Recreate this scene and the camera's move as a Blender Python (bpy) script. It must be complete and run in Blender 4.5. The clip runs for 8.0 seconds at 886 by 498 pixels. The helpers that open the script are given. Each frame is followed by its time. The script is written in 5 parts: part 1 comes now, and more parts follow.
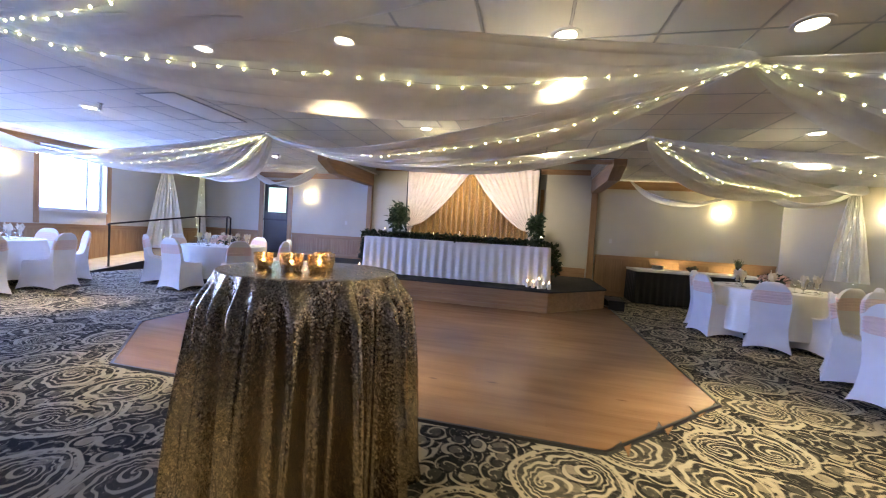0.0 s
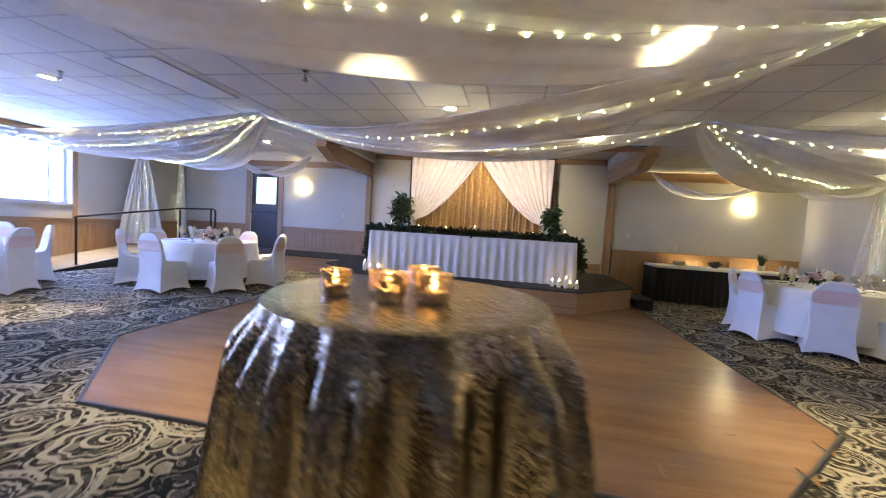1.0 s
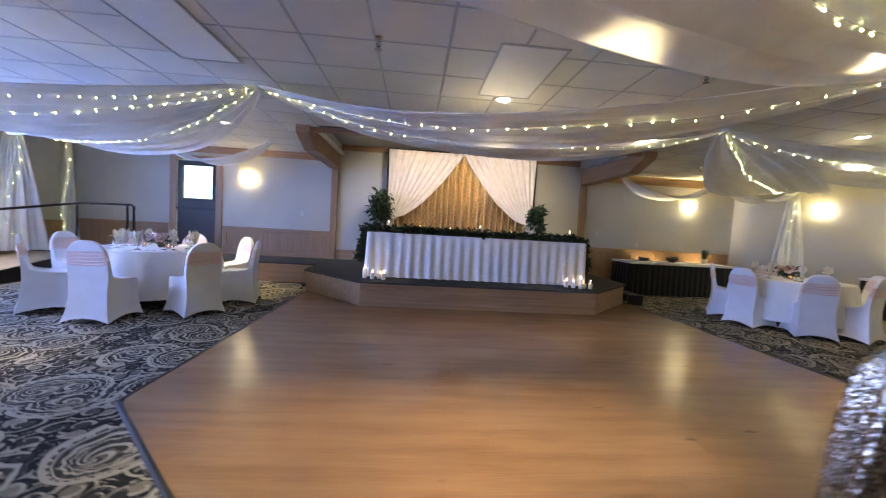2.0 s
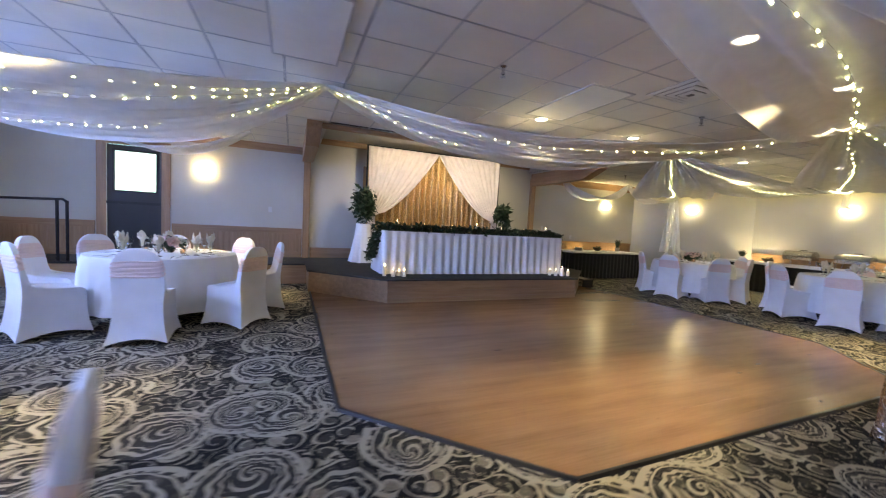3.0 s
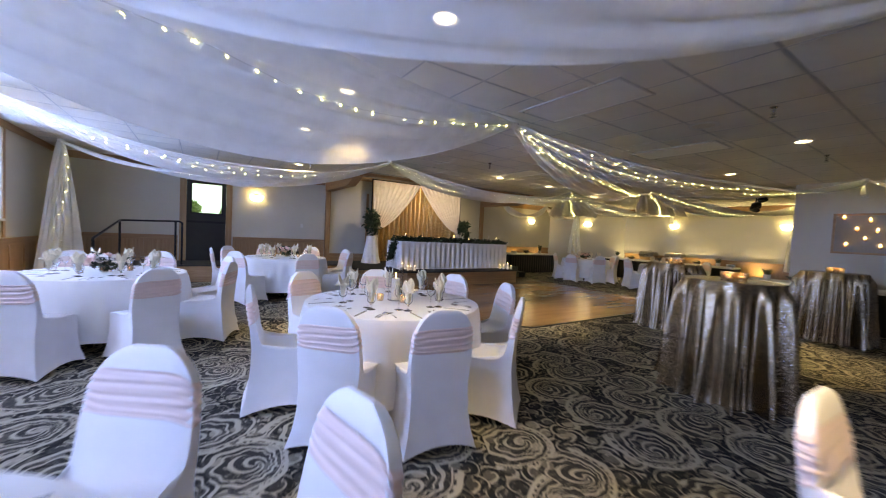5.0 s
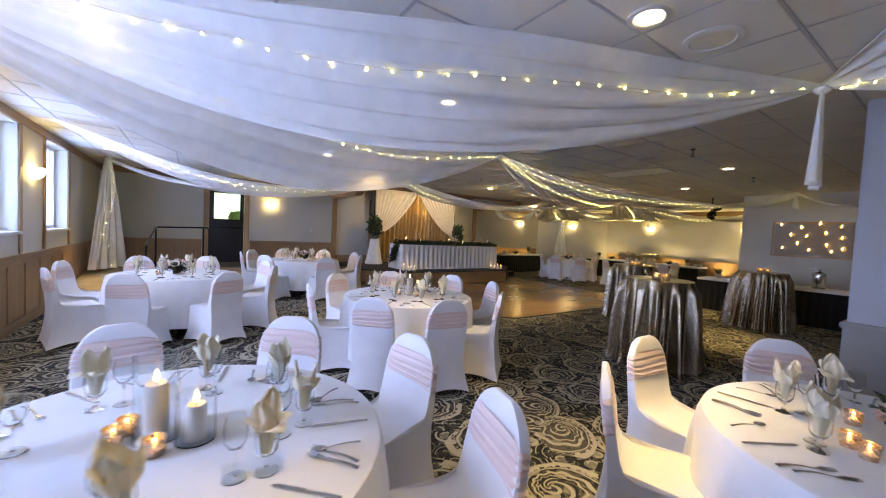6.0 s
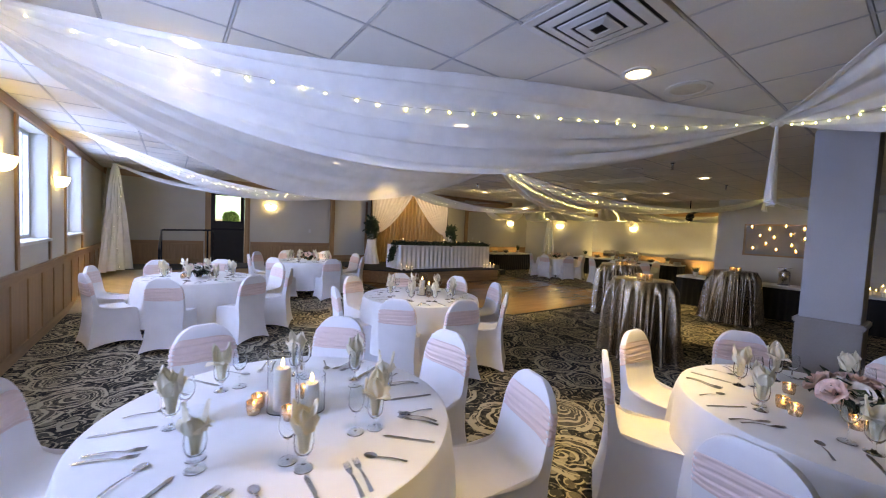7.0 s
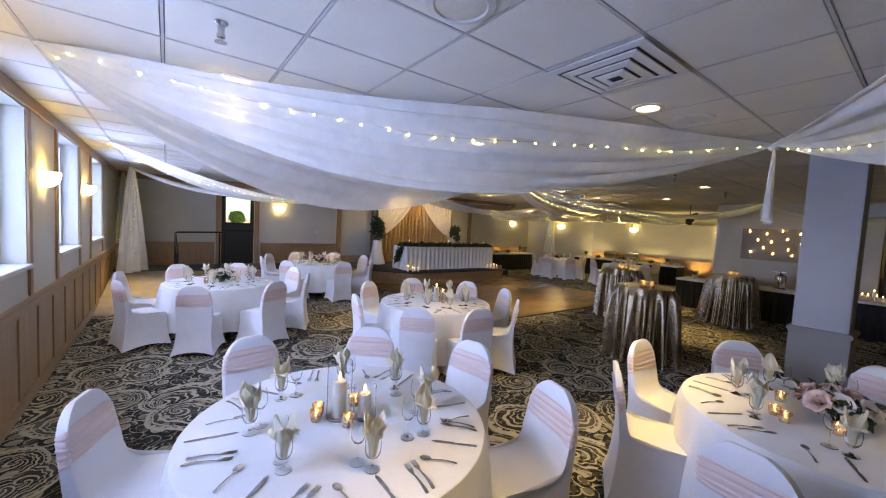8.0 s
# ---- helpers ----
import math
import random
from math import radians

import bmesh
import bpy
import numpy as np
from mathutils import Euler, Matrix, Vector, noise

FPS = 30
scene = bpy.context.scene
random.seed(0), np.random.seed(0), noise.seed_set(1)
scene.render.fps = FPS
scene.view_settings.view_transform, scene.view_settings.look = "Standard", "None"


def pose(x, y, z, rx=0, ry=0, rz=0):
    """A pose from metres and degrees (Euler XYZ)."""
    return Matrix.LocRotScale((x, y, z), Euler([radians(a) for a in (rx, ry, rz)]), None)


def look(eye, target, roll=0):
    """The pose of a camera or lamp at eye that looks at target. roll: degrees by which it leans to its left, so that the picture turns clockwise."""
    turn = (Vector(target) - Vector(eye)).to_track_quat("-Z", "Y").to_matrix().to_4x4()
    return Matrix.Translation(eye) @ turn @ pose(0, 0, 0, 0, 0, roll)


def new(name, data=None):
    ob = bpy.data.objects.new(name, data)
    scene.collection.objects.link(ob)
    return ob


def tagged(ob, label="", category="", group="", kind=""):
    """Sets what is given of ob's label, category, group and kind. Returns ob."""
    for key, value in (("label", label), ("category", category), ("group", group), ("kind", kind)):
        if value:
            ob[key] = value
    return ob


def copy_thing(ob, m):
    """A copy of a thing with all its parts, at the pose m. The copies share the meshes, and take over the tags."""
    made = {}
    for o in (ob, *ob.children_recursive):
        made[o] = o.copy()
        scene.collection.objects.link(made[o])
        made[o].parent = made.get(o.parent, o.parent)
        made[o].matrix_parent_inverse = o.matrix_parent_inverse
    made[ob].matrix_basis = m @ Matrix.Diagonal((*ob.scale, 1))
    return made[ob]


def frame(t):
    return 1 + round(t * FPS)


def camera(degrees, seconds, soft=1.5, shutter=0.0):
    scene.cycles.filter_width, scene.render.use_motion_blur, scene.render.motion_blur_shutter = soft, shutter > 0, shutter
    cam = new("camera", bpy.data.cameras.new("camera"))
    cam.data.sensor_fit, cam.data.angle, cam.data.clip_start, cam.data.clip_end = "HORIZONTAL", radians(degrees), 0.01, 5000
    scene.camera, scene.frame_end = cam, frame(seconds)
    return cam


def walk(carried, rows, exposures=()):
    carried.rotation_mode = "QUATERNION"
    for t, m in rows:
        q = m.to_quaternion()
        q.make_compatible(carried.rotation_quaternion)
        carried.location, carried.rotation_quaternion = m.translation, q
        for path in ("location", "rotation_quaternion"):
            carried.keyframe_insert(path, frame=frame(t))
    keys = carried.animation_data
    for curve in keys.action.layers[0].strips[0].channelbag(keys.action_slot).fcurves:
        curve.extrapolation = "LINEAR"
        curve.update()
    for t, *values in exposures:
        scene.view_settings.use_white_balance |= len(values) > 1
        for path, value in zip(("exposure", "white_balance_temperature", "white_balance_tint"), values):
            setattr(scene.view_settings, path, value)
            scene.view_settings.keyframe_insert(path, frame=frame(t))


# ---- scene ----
cam = camera(100.2, 8.0, soft=1.1, shutter=0.45)
METRES, EYE, TILT, LEAN, TURN = 11.327, 1.28, 0.0, 0.0, 13.0
ROWS = [
    (0.0, 0.0, 0.0, 0.0, 0.15, -2.39, -3.52),
    (0.5, -0.0197, 0.0264, -0.0001, -0.53, -2.84, -3.53),
    (1.0, -0.0498, 0.0587, -0.0005, -2.38, -3.38, -3.51),
    (1.5, -0.1136, 0.1041, -0.0014, -8.26, -3.18, -3.47),
    (3.0, -0.3907, 0.1789, 0.0005, -35.19, -3.73, -3.04),
    (3.5, -0.4866, 0.1623, -0.0022, -40.99, -3.0, -2.95),
    (4.0, -0.577, 0.1377, 0.0019, -46.25, -2.97, -2.89),
    (5.5, -0.7334, -0.0295, 0.0141, -46.14, -2.19, -2.84),
    (6.0, -0.7735, -0.0444, 0.0224, -47.25, -2.49, -2.8),
    (6.5, -0.8019, -0.0524, 0.0279, -48.64, -2.74, -2.73),
    (7.0, -0.823, -0.0518, 0.0319, -49.43, -2.84, -2.69),
    (7.5, -0.8414, -0.0509, 0.0375, -49.4, -3.0, -2.87),
    (8.0, -0.8518, -0.0511, 0.0477, -49.62, -3.47, -2.94),
]
walk(cam, [(t, pose(0, 0, EYE, TILT, LEAN, TURN) @ pose(METRES * x, METRES * y, METRES * z, 90 + pitch, roll, yaw)) for t, x, y, z, yaw, pitch, roll in ROWS], [(0.0, 1.78, 6800, 10), (1.0, 1.80, 6850, 10), (1.5, 1.64, 6700, 10), (3.0, 1.55, 7200, 6), (3.5, 1.38, 8000, 5), (4.0, 1.08, 7900, 3), (5.5, 0.98, 10200, 5), (8.0, 0.8, 11300, 5)])

# ---- world, sun, large lights ----
world = bpy.data.worlds.new("world")
scene.world = world
world.use_nodes = True
wn = world.node_tree.nodes
sky = wn.new("ShaderNodeTexSky")
sky.sky_type = "NISHITA"
sky.sun_disc = False
sky.sun_elevation, sky.sun_rotation = radians(40), radians(120)
wn["Background"].inputs["Strength"].default_value = 0.15
world.node_tree.links.new(sky.outputs[0], wn["Background"].inputs[0])

sun = new("sun", bpy.data.lights.new("sun", "SUN"))
sun.data.energy, sun.data.angle, sun.data.color = 2.0, radians(12), (1.0, 0.95, 0.88)
sun.matrix_world = look((0, 0, 20), (-14, 8, 0))

CEIL = 2.82
X0, X1, Y0, Y1 = -10.30, 7.75, -6.6, 9.85      # inner faces of the hall
# the fourth is out of view, added for its daylight on the near chairs
WINDOWS = [(0.97, 2.25), (3.43, 4.72), (5.81, 7.10), (-1.4, -0.12)]
WZ0, WZ1 = 1.28, 2.69

# daylight in the window openings
for i, (a, b) in enumerate(WINDOWS):
    lamp = new("window_daylight", bpy.data.lights.new("window_daylight", "AREA"))
    lamp.data.shape, lamp.data.size, lamp.data.size_y = "RECTANGLE", 1.95, 2.0
    lamp.data.energy, lamp.data.color = 122.0, (0.23, 0.37, 1.0)
    lamp.matrix_world = look((X0 - 0.62, (a + b) / 2, (WZ0 + WZ1) / 2), (X0 + 3, (a + b) / 2, (WZ0 + WZ1) / 2 - 0.55))

# (0.9, 1.5) and the last two are unseen, added to brighten carpet and tables
DOWNLIGHTS = [(-6.29, -1.3), (-8.87, 0.43), (-6.35, 0.6), (-6.43, 2.32), (1.72, 2.98), (0.16, 2.95), (-1.6, 2.84), (-2.98, 2.81),
              (-1.6, 5.34), (0.21, 5.4), (-6.44, 4.19), (-5.81, 7.5), (-1.15, 0.0), (-9.72, 6.98), (-4.2, -3.6), (3.4, 5.6), (0.9, 1.5), (5.2, 4.9), (4.9, 6.9), (-8.3, -1.95), (-6.3, -3.1)]
DIM = {(-8.87, 0.43): 0.05, (-1.6, 2.84): 0.8, (0.16, 2.95): 0.75, (-2.98, 2.81): 0.6, (-6.35, 0.6): 0.4, (-8.3, -1.95): 0.45, (-6.3, -3.1): 0.65, (-6.29, -1.3): 1.0, (-6.43, 2.32): 0.4}     # weaker lamps
for x, y in DOWNLIGHTS:
    lamp = new("downlight_beam", bpy.data.lights.new("downlight_beam", "SPOT"))
    lamp.data.energy, lamp.data.color, lamp.data.spot_size, lamp.data.spot_blend = 145.0 * DIM.get((x, y), 1.0), (1.0, 0.80, 0.46), radians(56), 1.0
    lamp.data.shadow_soft_size = 0.05
    lamp.matrix_world = look((x, y, CEIL - 0.02), (x, y + 0.001, 0))

# added spots on the stage fascia, with no known source, that brighten the backdrop, and floor uplights against the far
# walls
for x in (-2.6, -0.5):
    lamp = new("added_backdrop_beam", bpy.data.lights.new("added_backdrop_beam", "SPOT"))
    lamp.data.energy, lamp.data.color, lamp.data.spot_size, lamp.data.spot_blend, lamp.data.shadow_soft_size = 58.0, (1.0, 0.87, 0.70), radians(110), 0.9, 0.04
    lamp.matrix_world = look((x, 7.62, 2.93), (x * 0.8 - 0.3, 9.4, 1.9))
UPLIGHTS = [(3.3, 9.775), (4.6, 9.775), (7.45, 7.2), (7.45, 4.6), (7.45, 2.9), (7.45, 0.6)]
for x, y in UPLIGHTS:
    lamp = new("uplight_beam", bpy.data.lights.new("uplight_beam", "SPOT"))
    lamp.data.energy, lamp.data.color, lamp.data.spot_size, lamp.data.spot_blend, lamp.data.shadow_soft_size = 60.0, (1.0, 0.84, 0.46), radians(100), 1.0, 0.06
    if x < 7:
        lamp.data.energy = 120.0
    lamp.matrix_world = look((x, y, 0.22), (x + (0.25 if x > 7 else 0.0), y + (0.22 if x < 7 else 0.0), 2.4))

# ---- small mesh tools ----
class Geo:
    """Vertices and faces gathered for one mesh."""

    def __init__(self):
        self.v, self.f = [], []

    def add(self, verts, faces, m=None):
        n = len(self.v)
        self.v += [tuple(m @ Vector(p)) if m else tuple(p) for p in verts]
        self.f += [tuple(i + n for i in q) for q in faces]
        return self

    def box(self, x0, x1, y0, y1, z0, z1, bevel=0.0, m=None):
        if bevel:
            bm = bmesh.new()
            bmesh.ops.create_cube(bm, size=1)
            for q in bm.verts:
                q.co = ((x0 + x1) / 2 + q.co.x * (x1 - x0), (y0 + y1) / 2 + q.co.y * (y1 - y0), (z0 + z1) / 2 + q.co.z * (z1 - z0))
            bmesh.ops.bevel(bm, geom=bm.edges[:], offset=bevel, segments=2, affect="EDGES")
            bm.verts.index_update()
            self.add([q.co[:] for q in bm.verts], [[q.index for q in f.verts] for f in bm.faces], m)
            bm.free()
            return self
        vs = [(x, y, z) for x in (x0, x1) for y in (y0, y1) for z in (z0, z1)]
        return self.add(vs, [(0, 1, 3, 2), (4, 6, 7, 5), (0, 4, 5, 1), (2, 3, 7, 6), (0, 2, 6, 4), (1, 5, 7, 3)], m)

    def surf(self, fn, nu, nv, close_u=False, m=None):
        """A sheet from fn(u, v), u and v from 0 to 1."""
        cols = nu if close_u else nu + 1
        vs = [fn(i / nu, j / nv) for j in range(nv + 1) for i in range(cols)]
        fs = []
        for j in range(nv):
            for i in range(nu):
                a, b = j * cols + i, j * cols + (i + 1) % cols
                fs.append((a, b, b + cols, a + cols))
        return self.add(vs, fs, m)

    def lathe(self, profile, seg=20, m=None, caps=True):
        vs, fs, k = [], [], len(profile)
        for r, z in profile:
            vs += [(r * math.cos(2 * math.pi * i / seg), r * math.sin(2 * math.pi * i / seg), z) for i in range(seg)]
        for j in range(k - 1):
            for i in range(seg):
                a, b = j * seg + i, j * seg + (i + 1) % seg
                fs.append((a, b, b + seg, a + seg))
        if caps:
            fs.append(tuple(reversed(range(seg))))
            fs.append(tuple(range((k - 1) * seg, k * seg)))
        return self.add(vs, fs, m)

    def tube(self, pts, r, seg=8, m=None):
        pts = [Vector(p) for p in pts]
        vs, fs = [], []
        for i, p in enumerate(pts):
            d = (pts[min(i + 1, len(pts) - 1)] - pts[max(i - 1, 0)]).normalized()
            a = d.orthogonal().normalized() if abs(d.z) > 0.9 else d.cross(Vector((0, 0, 1))).normalized()
            b = d.cross(a)
            rr = r[i] if isinstance(r, (list, tuple)) else r
            vs += [tuple(p + rr * (math.cos(2 * math.pi * k / seg) * a + math.sin(2 * math.pi * k / seg) * b)) for k in range(seg)]
        for i in range(len(pts) - 1):
            for k in range(seg):
                a, b = i * seg + k, i * seg + (k + 1) % seg
                fs.append((a, b, b + seg, a + seg))
        fs.append(tuple(reversed(range(seg))))
        fs.append(tuple(range((len(pts) - 1) * seg, len(pts) * seg)))
        return self.add(vs, fs, m)

    def data(self, name, mat, smooth=30.0, fix=False):
        me = bpy.data.meshes.new(name)
        me.from_pydata(self.v, [], self.f)
        if fix:
            bm = bmesh.new()
            bm.from_mesh(me)
            bmesh.ops.recalc_face_normals(bm, faces=bm.faces[:])
            bm.to_mesh(me)
            bm.free()
        if smooth:
            me.polygons.foreach_set("use_smooth", [True] * len(me.polygons))
            me.set_sharp_from_angle(angle=radians(smooth))
        me.materials.append(mat)
        me.update()
        return me


def part(name, geo, mat, parent=None, label="", smooth=35.0, fix=True, kind=""):
    """One mesh object, under parent where one is given. geo: a Geo, or mesh data to share."""
    me = geo if isinstance(geo, bpy.types.Mesh) else geo.data(name, mat, smooth, fix)
    ob = new(name, me)
    ob.parent = parent
    return tagged(ob, label=label, kind=kind)


def thing(name, label, category, group="", kind="", at=(0, 0, 0), turn=0.0):
    ob = new(name)
    ob.empty_display_size = 0.1
    ob.matrix_basis = pose(*at, 0, 0, turn)
    return tagged(ob, label, category, group, kind)


def at(x, y, z=0.0, turn=0.0, tip=0.0):
    return pose(x, y, z, tip, 0, turn)


def spread(ob, poses):
    """Puts ob at the first pose and copies of it at the others."""
    ob.matrix_basis = poses[0]
    return [ob] + [copy_thing(ob, m) for m in poses[1:]]


# ---- materials ----
def material(name, colour=(0.5, 0.5, 0.5), rough=0.6, metal=0.0):
    m = bpy.data.materials.new(name)
    m.use_nodes = True
    b = m.node_tree.nodes["Principled BSDF"]
    b.inputs["Base Color"].default_value = (*colour, 1)
    b.inputs["Roughness"].default_value = rough
    b.inputs["Metallic"].default_value = metal
    return m, m.node_tree, b


def node(nt, kind, **values):
    n = nt.nodes.new(kind)
    for k, v in values.items():
        if k in n.inputs:
            n.inputs[k].default_value = v
    return n


def math_node(nt, op, a, b=None, clamp=False):
    n = nt.nodes.new("ShaderNodeMath")
    n.operation, n.use_clamp = op, clamp
    for i, q in enumerate((a, b)):
        if q is None:
            continue
        if isinstance(q, (int, float)):
            n.inputs[i].default_value = q
        else:
            nt.links.new(q, n.inputs[i])
    return n.outputs[0]


def ramp(nt, fac, stops):
    n = nt.nodes.new("ShaderNodeValToRGB")
    els = n.color_ramp.elements
    els[1].position, els[1].color = stops[-1][0], (*stops[-1][1], 1)
    els[0].position, els[0].color = stops[0][0], (*stops[0][1], 1)
    for p, c in stops[1:-1]:
        els.new(p).color = (*c, 1)
    nt.links.new(fac, n.inputs[0])
    return n.outputs[0]


def coords(nt, scale=(1, 1, 1), place="Object"):
    t = nt.nodes.new("ShaderNodeTexCoord")
    m = nt.nodes.new("ShaderNodeMapping")
    m.inputs["Scale"].default_value = scale
    nt.links.new(t.outputs[place], m.inputs[0])
    return m.outputs[0]


def world_coords(nt, scale=(1, 1, 1)):
    t = nt.nodes.new("ShaderNodeNewGeometry")
    m = nt.nodes.new("ShaderNodeMapping")
    m.inputs["Scale"].default_value = scale
    nt.links.new(t.outputs["Position"], m.inputs[0])
    return m.outputs[0]


def noise_node(nt, vec, scale, detail=4.0, rough=0.55):
    n = node(nt, "ShaderNodeTexNoise", Scale=scale, Detail=detail, Roughness=rough)
    nt.links.new(vec, n.inputs["Vector"])
    return n


def bump(nt, b, height, strength=0.2, dist=0.01):
    n = node(nt, "ShaderNodeBump", Strength=strength, Distance=dist)
    nt.links.new(height, n.inputs["Height"])
    nt.links.new(n.outputs[0], b.inputs["Normal"])
    return n


def mottled(name, colour, rough, amount=0.12, scale=3.0, fine=60.0, bumps=0.15, metal=0.0):
    """A plain surface with slow and fine variation and a little relief."""
    m, nt, b = material(name, colour, rough, metal)
    vec = world_coords(nt)
    a, f = noise_node(nt, vec, scale), noise_node(nt, vec, fine, 3.0)
    s = math_node(nt, "ADD", math_node(nt, "MULTIPLY", a.outputs[0], 0.7), math_node(nt, "MULTIPLY", f.outputs[0], 0.3))
    lo = [max(0.0, c * (1 - amount * 1.6)) for c in colour]
    hi = [min(1.0, c * (1 + amount * 1.2)) for c in colour]
    nt.links.new(ramp(nt, s, [(0.3, lo), (0.7, hi)]), b.inputs["Base Color"])
    nt.links.new(math_node(nt, "ADD", rough - 0.06, math_node(nt, "MULTIPLY", a.outputs[0], 0.12)), b.inputs["Roughness"])
    if bumps:
        bump(nt, b, f.outputs[0], bumps, 0.004)
    return m


def wood(name, dark, light, rough, axis=0, grain=1.0):
    m, nt, b = material(name, light, rough)
    sc = [14.0 * grain, 14.0 * grain, 14.0 * grain]
    sc[axis] = 0.9 * grain
    vec = world_coords(nt, sc)
    n1 = noise_node(nt, vec, 1.3, 6.0, 0.6)
    n2 = noise_node(nt, vec, 7.0, 3.0)
    s = math_node(nt, "ADD", math_node(nt, "MULTIPLY", n1.outputs[0], 0.75), math_node(nt, "MULTIPLY", n2.outputs[0], 0.25))
    mid = [(d + l) / 2 for d, l in zip(dark, light)]
    nt.links.new(ramp(nt, s, [(0.28, dark), (0.5, mid), (0.72, light)]), b.inputs["Base Color"])
    nt.links.new(math_node(nt, "ADD", rough - 0.05, math_node(nt, "MULTIPLY", n1.outputs[0], 0.1)), b.inputs["Roughness"])
    bump(nt, b, n2.outputs[0], 0.08, 0.002)
    return m


def carpet_material():
    """Cream paisley medallions and small scrolls drawn in line on charcoal."""
    m, nt, b = material("patterned_carpet", rough=0.95)
    vec = world_coords(nt, (1, 1, 0))
    warp = noise_node(nt, vec, 3.0, 2.0)
    off = nt.nodes.new("ShaderNodeVectorMath")
    off.operation = "MULTIPLY_ADD"
    nt.links.new(warp.outputs["Color"], off.inputs[0])
    off.inputs[1].default_value = (0.09, 0.09, 0)
    nt.links.new(vec, off.inputs[2])

    def cells(scale, squash):
        """Distance from scattered centres, drawn out to one side like a drop, and the angle round them."""
        v = node(nt, "ShaderNodeTexVoronoi", Scale=scale, Randomness=0.95)
        v.voronoi_dimensions = "2D"
        nt.links.new(off.outputs[0], v.inputs["Vector"])
        arm = nt.nodes.new("ShaderNodeVectorMath")
        arm.operation = "SUBTRACT"
        nt.links.new(off.outputs[0], arm.inputs[0])
        nt.links.new(v.outputs["Position"], arm.inputs[1])
        xyz = nt.nodes.new("ShaderNodeSeparateXYZ")
        nt.links.new(arm.outputs[0], xyz.inputs[0])
        angle = math_node(nt, "ARCTAN2", xyz.outputs[1], xyz.outputs[0])
        tone = nt.nodes.new("ShaderNodeSeparateColor")
        nt.links.new(v.outputs["Color"], tone.inputs[0])
        turn = math_node(nt, "ADD", angle, math_node(nt, "MULTIPLY", tone.outputs[0], 6.283))
        k = math_node(nt, "ADD", 1.0, math_node(nt, "MULTIPLY", math_node(nt, "COSINE", turn), squash))
        return math_node(nt, "MULTIPLY", v.outputs["Distance"], k), angle, turn, tone.outputs[1]

    def line(d, at_r, half):
        """1 on a ring of radius at_r, fading over its half width."""
        q = math_node(nt, "ABSOLUTE", math_node(nt, "SUBTRACT", d, at_r))
        return math_node(nt, "MULTIPLY", math_node(nt, "SUBTRACT", half, q), 3.0 / half, True)

    def union(items):
        out = items[0]
        for q in items[1:]:
            out = math_node(nt, "MAXIMUM", out, q)
        return out

    d, angle, turn, hue = cells(1.9, 0.46)
    beads = math_node(nt, "MULTIPLY", math_node(nt, "SINE", math_node(nt, "MULTIPLY", angle, 22.0)), 3.0, True)
    petals = math_node(nt, "ADD", d, math_node(nt, "MULTIPLY", math_node(nt, "SINE", math_node(nt, "MULTIPLY", turn, 11.0)), 0.013))
    spiral = math_node(nt, "SINE", math_node(nt, "ADD", math_node(nt, "MULTIPLY", d, 80.0), math_node(nt, "MULTIPLY", turn, 3.0)))
    core = math_node(nt, "MULTIPLY", math_node(nt, "MULTIPLY", math_node(nt, "SUBTRACT", spiral, 0.25), 4.0, True), math_node(nt, "LESS_THAN", d, 0.16))
    big = union([line(d, 0.47, 0.042), line(d, 0.385, 0.014), math_node(nt, "MULTIPLY", line(d, 0.425, 0.024), beads), line(petals, 0.285, 0.026), line(petals, 0.215, 0.012), core])
    d2, angle2, turn2, hue2 = cells(7.6, 0.45)
    spiral2 = math_node(nt, "SINE", math_node(nt, "ADD", math_node(nt, "MULTIPLY", d2, 12.0), turn2))
    small = math_node(nt, "MULTIPLY", math_node(nt, "SUBTRACT", math_node(nt, "ADD", spiral2, math_node(nt, "MULTIPLY", hue2, 0.6)), 0.75), 2.5, True)
    small = math_node(nt, "MULTIPLY", small, math_node(nt, "ADD", math_node(nt, "MULTIPLY", math_node(nt, "GREATER_THAN", d, 0.40), 0.45), 0.42))
    leaf = noise_node(nt, off.outputs[0], 26.0, 3.0, 0.6)
    veins = math_node(nt, "MULTIPLY", math_node(nt, "SUBTRACT", leaf.outputs[0], 0.54), 7.0, True)
    drop = math_node(nt, "MULTIPLY", math_node(nt, "LESS_THAN", d2, 0.27), math_node(nt, "MULTIPLY", hue2, 0.8))
    fill = math_node(nt, "MULTIPLY", math_node(nt, "LESS_THAN", d, 0.47), math_node(nt, "MULTIPLY", hue, 0.42))
    art = union([big, small, drop, fill, math_node(nt, "MULTIPLY", veins, 0.75)])
    patch = noise_node(nt, vec, 0.7, 3.0)
    wear = math_node(nt, "ADD", 0.55, math_node(nt, "MULTIPLY", patch.outputs[0], 0.75))
    fibre = noise_node(nt, vec, 240.0, 2.0)
    tone = math_node(nt, "ADD", math_node(nt, "MULTIPLY", art, wear), math_node(nt, "MULTIPLY", math_node(nt, "SUBTRACT", fibre.outputs[0], 0.5), 0.35))
    tone = math_node(nt, "ADD", tone, math_node(nt, "MULTIPLY", math_node(nt, "SUBTRACT", leaf.outputs[0], 0.5), 0.3))
    col = ramp(nt, tone, [(0.05, (0.016, 0.017, 0.017)), (0.35, (0.06, 0.058, 0.052)), (0.6, (0.21, 0.19, 0.145)), (0.9, (0.43, 0.39, 0.30))])
    nt.links.new(col, b.inputs["Base Color"])
    b.inputs["Specular IOR Level"].default_value = 0.15
    bump(nt, b, fibre.outputs[0], 0.5, 0.006)
